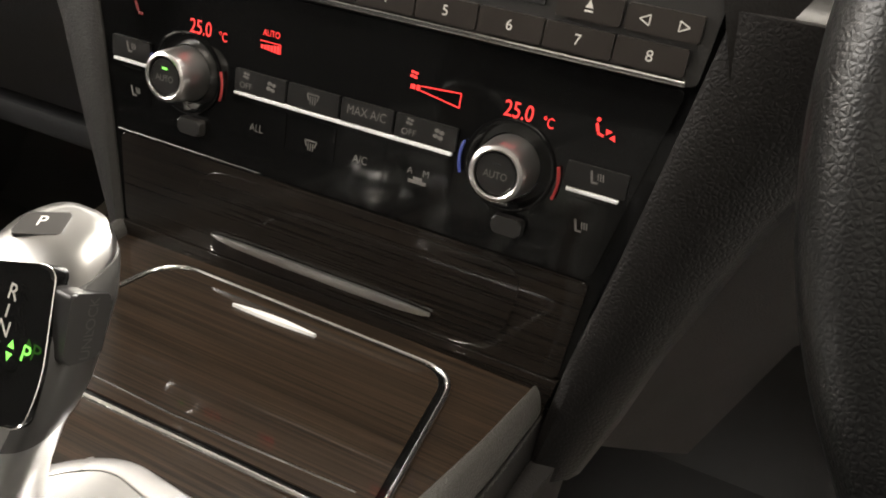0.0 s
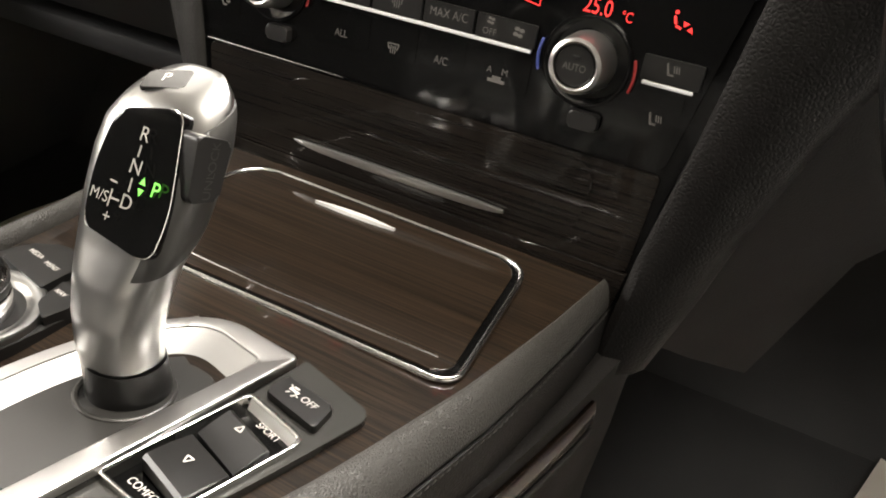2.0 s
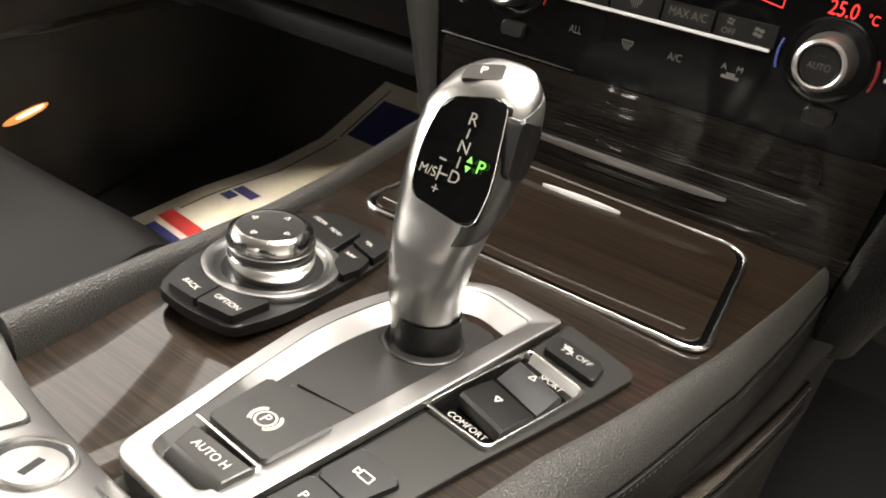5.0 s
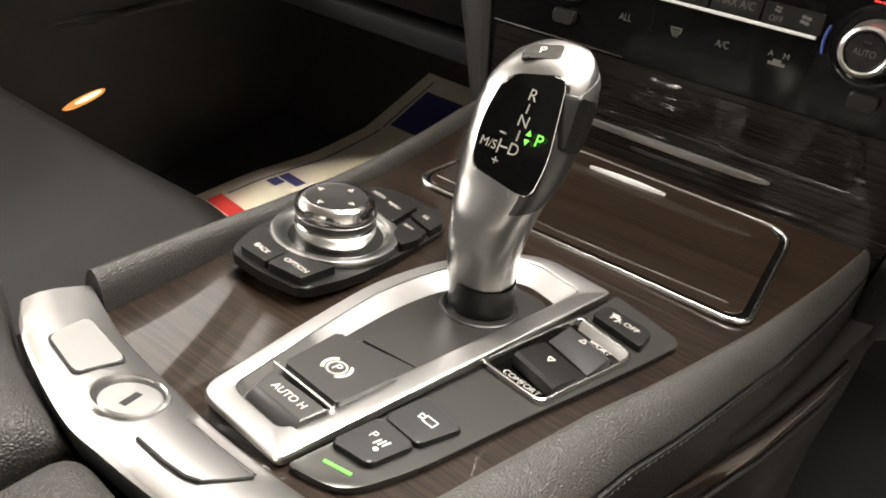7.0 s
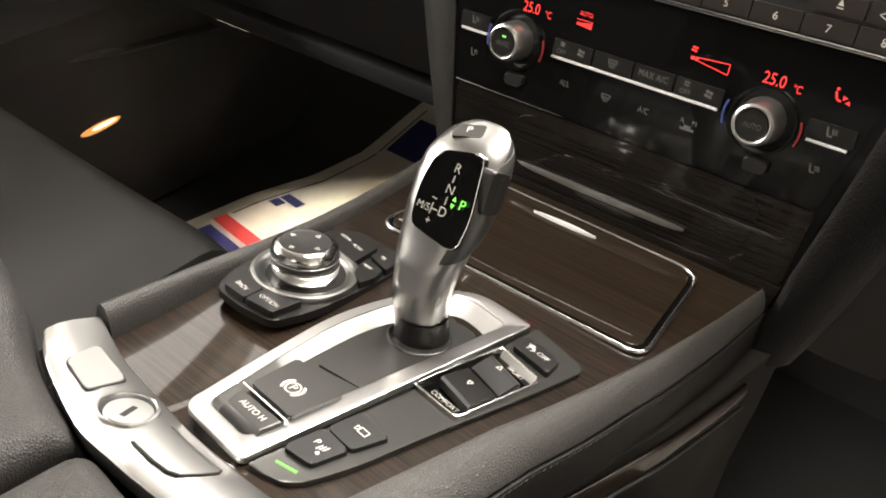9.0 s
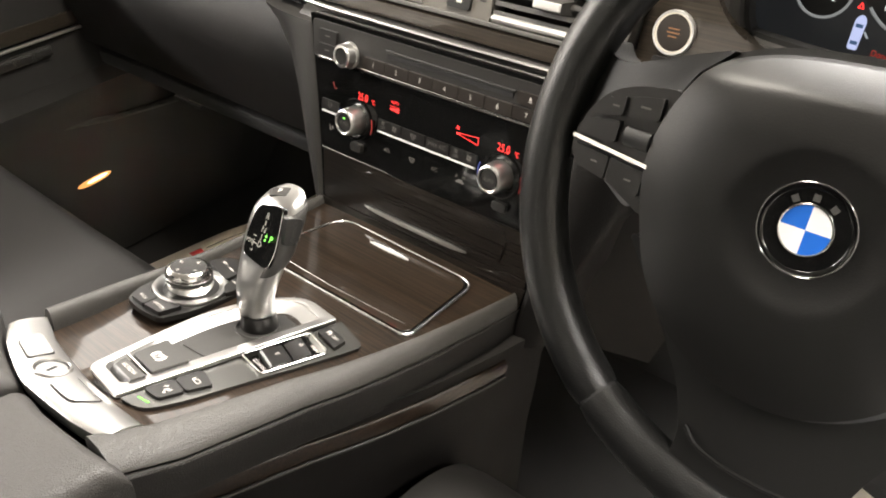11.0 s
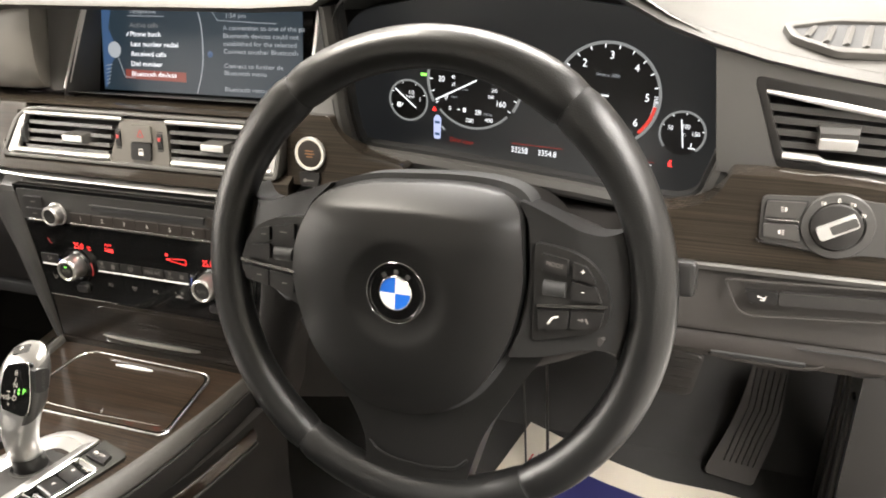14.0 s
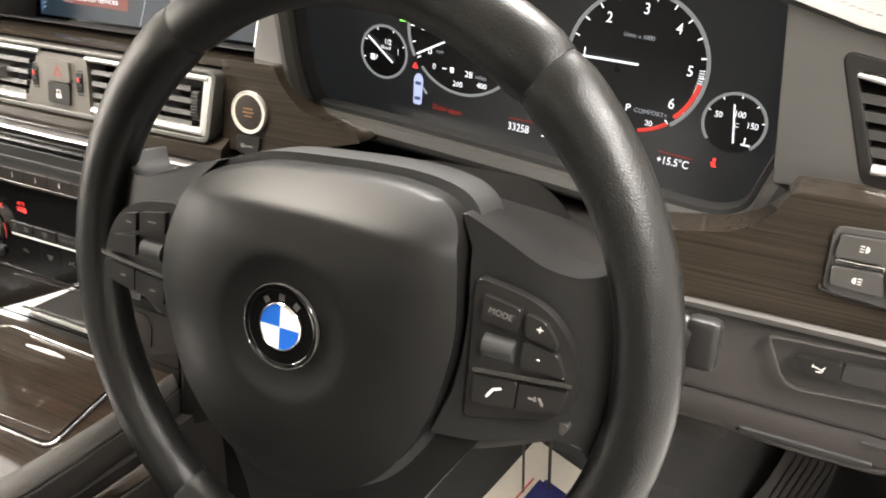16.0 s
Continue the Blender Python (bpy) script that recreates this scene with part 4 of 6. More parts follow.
part("groove", tube([(-9, -253, 4.0), (4, -253.4, 4.1), (13, -252.6, 4.2), (17, -250.6, 4.3)], 0.8, 6), black_soft, plate, "dark joint of the fixed flap", bend=True)
part("groove", tube([(17, -250.6, 4.3), (21, -244, 4.4), (23.4, -237.4, 4.0), (22.6, -235.8, 3.9)], 0.5, 6), black_soft, plate, bend=True)
part("groove", tube([(-10.3, -235.1, 3.8), (6, -236, 3.9), (22.6, -235.8, 3.9)], 0.28, 6), grey_plastic, plate, bend=True)

arm = thing("armrest", "black grained leather armrest in two padded halves behind the plate", "armrest", CON)
PF = [(-180, -222), (-125, -235), (-102, -246), (-83, -252.5), (-68, -256), (-48, -260), (-29, -263), (6, -266), (36, -264.5), (60, -262), (94, -257)]


def pad_front(x):
    """Front edge of the armrest pads, following the plate."""
    for (a, p), (b, q) in zip(PF, PF[1:]):
        if x <= b:
            return p + (q - p) * (x - a) / (b - a)
    return PF[-1][1]


FRONT = [0, 0.5, 1.5, 3, 5, 8, 12, 18, 30, 50, 80, 120, 180, 250, 330]
for x0, x1, r0, r1 in ((-180, -29.5, 8, 13), (-21, 94, 13, 10)):
    across = [x0 + d for d in FRONT[:8]] + [x0 + 18 + (x1 - x0 - 36) * k / 8 for k in range(1, 8)] + [x1 - d for d in FRONT[:8][::-1]]
    rows = []
    for d in FRONT:
        row = []
        for x in across:
            yf = pad_front(x)
            hf = math.sqrt(max(0, 1 - (1 - min(1, d / 14)) ** 2))
            h0 = math.sqrt(max(0, 1 - (1 - min(1, (x - x0) / r0)) ** 2))
            h1 = math.sqrt(max(0, 1 - (1 - min(1, (x1 - x) / r1)) ** 2))
            row.append((x, yf - d, 12 + 22 * min(1, hf) * (0.35 + 0.65 * h0 * h1) + 0.02 * d))
        rows.append(row)
    bm = loft(rows, caps=False, closed=False)
    r = bmesh.ops.extrude_edge_only(bm, edges=[e for e in bm.edges if e.is_boundary])
    for g in r["geom"]:
        if isinstance(g, bmesh.types.BMVert):
            g.co.z = -60
    part("pad", bm, arm_leather, arm, "grained leather pad with rounded edges", smooth=60)
part("box", box(-145, 100, -600, -300, -300, -50, 10), shade_trim, arm)

# ---- dashboard body ----
dash = thing("dashboard", "dark leather dashboard with wood trim bands and pale top", "dashboard")
# padded top: from the windscreen to its sewn front edge, higher over the instruments
XT = [-760, -600, -450, -330, -230, -150, -60, 60, 150, 215, 260, 330, 400, 470, 517, 550, 590, 629, 667, 700, 760]


def seam_z(x):
    pts = [(-760, 630), (-450, 652), (-330, 664), (-230, 676), (-150, 690), (210, 690), (250, 720), (400, 742), (460, 716), (502, 690), (530, 678), (557, 668), (590, 658), (616, 652), (651, 645), (690, 639), (760, 630)]
    for (a, p), (b, q) in zip(pts, pts[1:]):
        if x <= b:
            return p + (q - p) * (x - a) / (b - a)
    return pts[-1][1]


rows = []
for x in XT:
    z = seam_z(x)
    rows.append([(x, 203, z - 7), (x, 197, z - 1), (x, 203, z + 2), (x, 225, z + 3), (x, 300, z + 4), (x, 400, 0.6 * (z + 4) + 0.4 * 668), (x, 560, 664), (x, 650, 655), (x, 650, 600), (x, 300, z - 40)])
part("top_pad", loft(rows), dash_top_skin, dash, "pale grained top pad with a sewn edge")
st, st_side = [], []
for i in range(len(XT) - 1):
    x = XT[i]
    while x < XT[i + 1]:
        if x > 480 or x < -140:
            z = seam_z(x)
            st.append(tube([(x, 208, z + 2.2), (x + 1.6, 208, z + 2.6), (x + 3.2, 208, z + 2.2)], 0.22, 4))
            st_side.append(int(x > 0))
        x += 4.5
for side in (0, 1):
    pick = [b for b, w in zip(st, st_side) if w == side]
    part("stitching", join(*pick), dash_top_skin, dash)
# dark face under the seam, right of the instruments
fo_ = rounded([(553, 665), (562, 556), (778, 553), (778, 622), (690, 634), (616, 647), (590, 653)], [2, 2, 2, 2, 2, 2, 2], 5)
fi_ = rounded([(583, 642), (608, 564), (772, 561), (772, 609), (720, 619), (670, 627), (620, 636)], [8, 8, 4, 4, 2, 2, 2], 5)
part("upper_face_driver", ring(fo_, fi_, -50, 1.5, 1.0), dash_skin, dash, m=Matrix.Translation((0, 203, 0)) @ pose(0, 0, 0, 90))

# face of the passenger pad
rows = []
for x in (-775, -600, -450, -330, -240, -200, -170, -152):
    zt = seam_z(x) - 4
    slope = 0.28 * max(0.0, (x + 240) / 90)
    end = 6 if x > -160 else 0
    rows.append([(x + slope * (z - 590), y + end, z) for y, z in ((290, zt), (214, zt), (207, zt - 10), (204, zt - 30), (203, 625), (205, 603), (212, 590), (222, 584), (290, 580))])
part("upper_face_passenger", loft(rows), face_skin_lit, dash, "padded grey face over the passenger's wood band")
part("display_side", loft([[(-152, 224, 584), (-140, 219, 584), (-129, 221, 586)], [(-124, 236, 678), (-108, 244, 678), (-93, 257, 676)]], closed=False), dash_skin, dash, "grey side of the display housing")
# wood band, passenger side and centre, curving under the vents
VB = [(-760, 250), (-330, 190), (-240, 178), (-160, 172), (0, 170), (160, 172), (205, 180), (232, 192)]


def band_y(x):
    for (a, p), (b, q) in zip(VB, VB[1:]):
        if x <= b:
            return p + (q - p) * (x - a) / (b - a)
    return VB[-1][1]


LEDGE = [(260, 566), (244, 573), (222, 579), (199, 583.5), (190, 583), (186, 576), (181, 566), (176, 556), (171, 546), (167, 537), (161, 528), (157, 519), (157, 516.5), (160, 514), (220, 514)]


def band_row(x):
    """Section of the wood band: a rounded swell before the passenger, a ledge and a lip around the vents."""
    y0, low = band_y(x), 514 if x > -300 else 514 - (-300 - x) * 0.06
    swell = [(y0 + dy, z) for dy, z in ((66, 598), (56, 597), (46, 595), (36, 591.5), (26, 586), (18, 578), (10, 568), (4, 558), (-1, 548), (-5, 537), (-9, 526), (-13, low + 5), (-14, low + 3), (-8, low), (50, low))]
    k = max(0.0, min(1.0, (x + 320) / 130))
    k = k * k * (3 - 2 * k)
    row = []
    for i, ((ya, za), (yb, zb)) in enumerate(zip(swell, LEDGE)):
        y, z = ya + (yb - ya) * k, za + (zb - za) * k
        up = (z - 550) / 0.94
        if 5 <= i <= 9 and x > -194 + (up + 21) * 0.607 + (11 if up > 20 else 4):
            y += 26
        row.append((x, y, z))
    return row


part("wood_band", loft([band_row(x) for x in (-770, -600, -450, -390, -350, -320, -300, -280, -260, -240, -225, -212, -203, -197, -193, -189, -185, -181, -177, -173, -169, -165, -161, -157, -153, -149, -145, -120, -60, 0, 90, 140, 172)]), wood_dash, dash, "glossy dark wood band sweeping round the vents")
part("silver_strip", loft([[(x, band_y(x) - 20 + dy, z + (0 if x > -300 else (x + 300) * 0.06)) for dy, z in ((30, 510.8), (2, 510.8), (0.4, 511.4), (0, 512.2), (1.4, 513.4), (30, 513.4))] for x in (-770, -600, -450, -330, -240, -160, 0, 160, 186)]), silver, dash, "thin satin silver strip")
part("lower_band", loft([[(x, y, z) for y, z in ((200, 510.4), (153, 510.4), (142, 504), (138, 496), (139, 488), (200, 488))] for x in (-190, -100, 0, 100, 190)]), black_soft, dash)
# wood with the start button, between vents and instruments
sp = rounded([(166, -24), (205, -24), (252, -11), (290, -1), (286, 4), (240, 13), (222, 28), (212, 44), (166, 44)], [3, 3, 10, 2, 4, 14, 8, 4, 3], 5)
part("wood_wedge", slab(sp, -40, -9, 1.5), wood_dash, dash, "glossy wood wedge around the start button", m=Matrix.Translation((0, 170, 550)) @ pose(0, 0, 0, 70))
part("vent_backing", box(-172, 172, 212, 262, 505, 564), dash_skin, dash)
# instrument hood: sides and lower lip
rim_pts = [(224, 206, 690), (223, 205, 640), (222, 204, 606), (222, 203, 590), (223, 203, 572), (226, 204, 556), (236, 205, 546), (302, 206, 539), (370, 206, 532), (432, 206, 525), (509, 206, 515), (537, 206, 515), (555, 206, 526), (563, 207, 546), (569, 212, 562), (576, 222, 574)]
rp = smooth_path(rim_pts, 5)
part("hood_rim", sweep(rp, [(-7, -4), (-6, 3), (0, 5.5), (5, 4), (7, -2), (6, -10), (-7, -10)], up=(0, -1, 0.15)), grey_plastic, dash, "grey satin rim under the instruments")
part("hood_joint", sweep(rp, [(-10.5, -14), (-10.5, -3), (10.5, -3), (10.5, -14)], up=(0, -1, 0.15)), rubber, dash, "dark joint round the instrument rim")
inner = [(190, 264, 690), (190, 264, 640), (188, 264, 606), (186, 264, 590), (184, 264, 560), (190, 264, 530), (216, 264, 512), (300, 264, 500), (372, 264, 494), (432, 264, 490), (505, 264, 484), (536, 264, 486), (556, 264, 504), (564, 264, 530), (566, 264, 556), (568, 264, 574)]
part("hood_floor", loft([rp, smooth_path(inner, 5)], closed=False), black_gloss, dash)
hood = [(222, 203, 598), (223, 202, 630), (226, 202, 668), (246, 202, 700), (300, 202, 722), (400, 202, 734), (470, 202, 716), (517, 202, 688), (550, 202, 670), (572, 203, 640), (575, 203, 600), (574, 203, 556)]
hin = [(186, 275, 598), (186, 278, 630), (194, 282, 660), (236, 284, 684), (300, 286, 698), (400, 286, 704), (470, 284, 690), (512, 282, 668), (540, 280, 650), (554, 278, 628), (558, 272, 596), (563, 262, 524)]
part("hood_lining", loft([smooth_path(hood, 4), smooth_path([tuple(Vector(a).lerp(Vector(b), 0.5) + Vector((0, 0, 0))) for a, b in zip(hood, hin)], 4), smooth_path(hin, 4)], closed=False), hood_skin_lit, dash)
rows = []
for z, yl, xl in ((566, 210, 178), (582, 213, 179), (612, 226, 183), (650, 247, 188), (690, 262, 192)):
    rows.append([(xl, yl, z), (xl + 12, yl * 0.55 + 205 * 0.45, z), (217, 206, z), (220, 214, z), (200, yl + 26, z), (xl, yl + 26, z)])
part("screen_gap_cover", loft(rows), dash_skin, dash, "grey cover between display and instruments")

# driver's lower side: wood panel, silver strip, knee panels
bm = slab(rounded([(-118, -15), (155, -15), (155, 45), (80, 53), (47, 56.5), (-20, 60), (-45, 59), (-54, 40), (-72, 29), (-118, 22)], [1, 1, 1, 20, 20, 20, 3, 12, 14, 1], 5), -30, 0, 5.0, 4)
part("wood_panel_driver", bm, wood_dash, dash, "glossy wood panel around the light switch", m=Matrix.Translation((620, 148, 520)) @ pose(0, 0, 0, 76))
part("silver_strip", loft([[(x, y, z) for y, z in ((200, 504.4), (147, 504.4), (145, 505.4), (147, 506.8), (200, 506.8))] for x in (500, 560, 640, 775)]), silver, dash, "thin satin silver strip")
part("grey_strip", loft([[(x, y, z) for y, z in ((200, 496.4), (146, 496.4), (143.2, 498), (143, 502), (145.6, 504.2), (200, 504.2))] for x in (500, 560, 640, 775)]), trim_grey, dash, "satin grey strip")
rows = []
for x in (490, 530, 580, 640, 700, 775):
    rows.append([(x, 240, 496), (x, 149, 496), (x, 146, 490), (x, 140, 470), (x, 132, 448), (x, 132, 444), (x, 240, 444)])
part("knee_panel", loft(rows), brown_trim, dash, "dark knee panel")
rows = []
for x in (490, 530, 580, 640, 700, 775):
    rows.append([(x, 300, 442), (x, 134, 442), (x, 128, 437), (x, 125, 428), (x, 130, 418), (x, 165, 408), (x, 300, 402)])
part("lower_knee_panel", loft(rows), knee_trim, dash, "brown lower knee panel")
part("grille", box(574, 648, 123.4, 128, 424.6, 429, 1.0), rubber, dash, "dark recessed handle slot")
part("handle_lip", tube(smooth_path([(572, 126, 423.6), (600, 124.6, 422.6), (640, 124.6, 422.6), (652, 124.2, 424), (662, 125, 428)]), 1.5, 8), knee_trim, dash)
part("cover_joint", tube(smooth_path([(640, 127.6, 440.4), (700, 127.6, 440.6), (712, 126.4, 436), (705, 126.6, 426), (690, 129.6, 418.6), (668, 138, 415)]), 0.9, 6), rubber, dash, "dark joint round the knee cover")
part("recess", ring(rounded([(-42, -27), (114, -20), (108, -46), (-28, -58)], [4, 4, 8, 12], 5), rounded([(-40.2, -28.2), (112, -21.5), (106.2, -44.6), (-26.8, -56.4)], [4, 4, 7, 11], 5), -6.5, -3.6, 0.6), brown_trim, dash, m=Matrix.Translation((620, 148, 520)) @ pose(0, 0, 0, 72) @ Matrix.Translation((0, 0, 6)))
DM = Matrix.Translation((620, 148, 520)) @ pose(0, 0, 0, 72) @ Matrix.Translation((0, 0, 4))
bl = part("bonnet_switch", slab(rounded([(-25, -34), (-0.5, -33), (-0.5, -43.5), (-20, -44.5)], 2), -6, 0.6, 0.8), key_black, dash, "black switch", m=DM)
part("icon", marks([bar(-15, -37.5, -9, -39.5, 0.7), bar(-13, -40.5, -9.5, -40.5, 0.6), bar(-15, -36.6, -15, -38.6, 0.6), bar(-8.5, -36.8, -10, -39, 0.6)], 0.7), white_print, bl, m=DM)
part("blank_cover", slab(rounded([(0.6, -33), (93, -28), (90.5, -38.5), (0.6, -43.5)], 2), -6, 0.3, 0.8), black_soft, dash, m=DM)
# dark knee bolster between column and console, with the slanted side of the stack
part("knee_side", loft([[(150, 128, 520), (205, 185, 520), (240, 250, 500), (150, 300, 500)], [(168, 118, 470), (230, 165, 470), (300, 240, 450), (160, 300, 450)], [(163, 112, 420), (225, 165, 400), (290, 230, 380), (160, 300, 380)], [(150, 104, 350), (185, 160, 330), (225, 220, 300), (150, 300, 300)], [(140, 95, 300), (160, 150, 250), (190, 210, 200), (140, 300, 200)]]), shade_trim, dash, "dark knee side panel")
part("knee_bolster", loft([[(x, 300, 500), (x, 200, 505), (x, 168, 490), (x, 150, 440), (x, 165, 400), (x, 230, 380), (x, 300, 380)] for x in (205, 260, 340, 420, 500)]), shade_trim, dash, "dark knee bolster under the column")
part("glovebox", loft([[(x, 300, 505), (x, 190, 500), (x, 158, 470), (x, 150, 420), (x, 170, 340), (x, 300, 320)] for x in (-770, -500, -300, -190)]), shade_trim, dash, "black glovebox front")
part("under_cover", box(-770, -150, 180, 430, 300, 322, 6), rubber, dash)

# ---- centre stack ----
stack = thing("centre_stack", "gloss black centre stack housing with leather side posts", "centre stack", STACK)
part("housing", slab([(-158, 82), (158, 82), (150, 10), (134, -60), (128, -112), (-128, -112), (-134, -60), (-150, 10)], -60, -1.2), black_gloss, stack)
for inn, out in (([(158, 74), (151, 30), (141, -30), (130, -88), (127, -112), (122, -150)], [(236, 74, -22), (214, 36, -18), (190, -14, -14), (168, -75, -12), (158, -112, -12), (146, -150, -14)]),
                 ([(-156, 74), (-153, 60), (-149, 36), (-143, 4), (-136, -45), (-131, -82), (-127, -112)], [(-262, 76, -26), (-226, 64, -14), (-197, 39, -7), (-180, 4, -5), (-164, -45, -4), (-151, -82, -4), (-140, -112, -4)])):
    sg = 1 if out[0][0] > 0 else -1
    part("side_post", loft([[(a[0], a[1], -34), (a[0], a[1], 0), (a[0] * 0.85 + b[0] * 0.15, a[1] * 0.85 + b[1] * 0.15, 2.6), (a[0] * 0.5 + b[0] * 0.5, (a[1] + b[1]) / 2, 2.4 + b[2] * 0.16), (b[0] * 0.85 + a[0] * 0.15, b[1] * 0.85 + a[1] * 0.15, b[2] * 0.6), (b[0], b[1], b[2] - 3), (b[0] + sg * 2, b[1], -50)] for a, b in zip(inn, out)]), post_skin if sg < 0 else post_skin_shaded, stack, "grey grained side post flaring into the dash")
part("tray_front", slab(rounded([(-130, -45.5), (131, -45.5), (127, -95), (-126, -95)], 3), -4, 0.6, 0.8), tray_wood_shaded, stack, "gloss wood tray front, darkened for shade")
part("tray_lid", slab(rounded([(-76, -50), (104, -48), (98, -82), (-80, -82)], [16, 16, 4, 4], 6), 0, 1.5, 0.7), tray_wood_shaded, stack, "wood tray lid")
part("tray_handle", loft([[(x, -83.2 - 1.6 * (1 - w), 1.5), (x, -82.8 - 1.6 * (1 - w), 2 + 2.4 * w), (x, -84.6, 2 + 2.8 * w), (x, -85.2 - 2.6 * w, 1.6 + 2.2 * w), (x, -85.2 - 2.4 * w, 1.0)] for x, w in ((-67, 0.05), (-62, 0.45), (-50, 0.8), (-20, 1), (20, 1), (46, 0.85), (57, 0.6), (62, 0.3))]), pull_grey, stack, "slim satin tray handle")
part("tray_foot", slab([(-128, -95.6), (128, -95.6), (124, -116), (-124, -116)], -4, 1.2, 0.6), tray_wood_shaded, stack)
part("lower_line", box(-132, -40, -44.2, -43.4, -1, 0.9, 0.3), bright, stack, "thin bright line")

climate = thing("climate_panel", "gloss black climate panel with red display and two knobs", "climate control", STACK)
part("face", slab(rounded([(-148, 42), (149, 42), (141, 5), (131, -43), (-131, -43), (-140, 5)], 3), -2, 0, 0.5), black_gloss, climate, "gloss black face")
for words, x in (("25.0", -78.5), ("25.0", 87)):
    lettering("digit", words, x - 1.5, 18.8, 0.15, 6.7, glow_red, climate, -1, narrow=0.8, bold=0.006)
    lettering("digit", "°C", x + 12.0, 17.2, 0.15, 4.3, glow_red, climate, 0, narrow=0.75)
lettering("digit", "AUTO", -39, 24.5, 0.15, 2.8, glow_red, climate, 0, narrow=0.85)
part("lit_bars", marks([bar(-44.5 + 1.8 * k, 18.0, -43.2 + 1.8 * k, 18.0, 1.6 + 0.4 * k) for k in range(6)] + [bar(-45, 20.6, -33.6, 20.6, 0.4), bar(-33.6, 20.6, -33.6, 16.2, 0.4)], 0.12), glow_red, climate, "lit red fan bars")
part("lit_wedge", marks([bar(40, 18.8, 59, 20.0, 0.5), bar(59, 20.0, 59, 13.8, 0.5), bar(59, 13.8, 40, 16.8, 0.5), bar(35, 17.8, 37.2, 17.8, 2.0), bar(37.8, 17.8, 39.6, 17.8, 2.3)] + fan(36, 23, 2.3), 0.12), glow_red, climate, "lit red fan wedge")
part("lit_seat", marks([bar(118.5, 22.5, 119.6, 19.2, 1.1), bar(119.6, 18.6, 122.2, 17.8, 1.0), circle(119, 24, 0.9, 8)] + arrow(123.8, 20.0, 1.6, 0.2) + arrow(126.2, 17.8, 1.6, -0.8), 0.12), glow_red, climate, "lit red seat sign")
part("lit_seat", marks([bar(-121, 24, -119, 19.5, 1.5), bar(-119, 18.6, -116, 18.6, 1.4)], 0.12), glow_red_dim, climate)
for x0, x1 in ((-134, -111.5), (-57.5, 59.5), (112, 134.5)):
    part("white_line", box(x0, x1, -7.6, -5.8, -0.5, 1.6, 0.4), white_enamel, climate, "white line under the keys")
up = [(-135, -110), (-57.5, -28), (-27, 1.2), (2.2, 29.4), (30.4, 61), (110.5, 137)]
lowk = [(-131, -110), (-61, -27), (-26, 0.8), (1.8, 27.4), (28.4, 61), (111, 132)]
ki = [["seat", 0], ["fan", 0], ["scr", 0], ["MAX A/C", 0], ["fan", 0], ["seat", 0], ["seat", 0], ["ALL", 0], ["scr", 0], ["A/C", 0], ["car", 0], ["seat", 0]]
for i, (x0, x1) in enumerate(up + lowk):
    y0, y1 = (-5.4, 5.2) if i < 6 else (-27.5, -9.8)
    kb = part("key", slab(rounded(rect(x0 + 0.25, x1 - 0.25, y0, y1), 0.8), -1, 1.5 if i < 6 else 0.3, 0.3), key_black if i < 6 else black_gloss, climate)
    cx, cy, kz = (x0 + x1) / 2, (y0 + y1) / 2 + (0.6 if i < 6 else -3.2), 1.5 if i < 6 else 0.3
    sgn = ki[i][0]
    if sgn == "fan":
        part("icon", marks(fan(cx + 6.5, cy, 3.2) + fan(cx - 8, cy + 2.2, 2.2), kz), dim_print, kb)
        lettering("letter", "OFF", cx - 8, cy - 2.8, kz + 0.1, 2.9, dim_print, kb)
    elif sgn == "scr":
        part("icon", marks(screen_sign(cx, cy, 3.2), kz), dim_print, kb)
    elif sgn == "seat":
        part("icon", marks(seat_sign(cx, cy, 3.0), kz), dim_print, kb)
    elif sgn == "car":
        lettering("letter", "A    M", cx, cy + 2.5, kz + 0.1, 3.0, dim_print, kb)
        part("icon", marks([bar(cx - 4.5, cy - 2.2, cx + 4.5, cy - 2.2, 1.6), bar(cx - 2.2, cy - 0.6, cx + 2.4, cy - 0.6, 1.4)], kz), dim_print, kb)
    else:
        lettering("letter", sgn, cx, cy, kz + 0.1, 4.1 if len(sgn) > 3 else 3.8, dim_print, kb, narrow=0.85)
for kx in (-87, 86):
    part("knob_seat", lathe([(20.5, -1), (20.5, 1.0), (18.5, 1.6), (13, -0.5)], 40, kx, -4.6), black_gloss, climate)
    knb = part("knob", lathe([(13.6, 0), (13.2, 4), (12.7, 12), (12.4, 14.5), (11.8, 16.4), (10.4, 17.1), (9.6, 16.6), (9.2, 14)], 48, kx, -4.6), silver, climate, "satin silver knob")
    part("cap", lathe([(9.1, 13.6), (8.9, 15.8), (8.4, 16.3), (0.1, 16.1)], 40, kx, -4.6), key_black, knb, "black knob cap")
    lettering("letter", "AUTO", kx, -5.2, 16.4, 3.1, dim_print, knb, narrow=0.85)
    part("lamp", box(kx - 1.6, kx + 1.6, -0.9, 0.1, 16.0, 16.6, 0.2), glow_green if kx < 0 else rubber, knb)
    for dx, mt in ((-22.5, blue_paint), (22.5, red_paint)):
        part("mark", tube([(kx + dx * math.cos(a), -6 + abs(dx) * math.sin(a), 1.7) for a in [(-0.32 + 0.64 * k / 6) for k in range(7)]], 0.7, 5), mt, climate)
    part("vent_wheel", slab(rounded(rect(kx - 2, kx + 12, -34, -26), 2), -1, 4.5, 1.5), black_soft, climate)

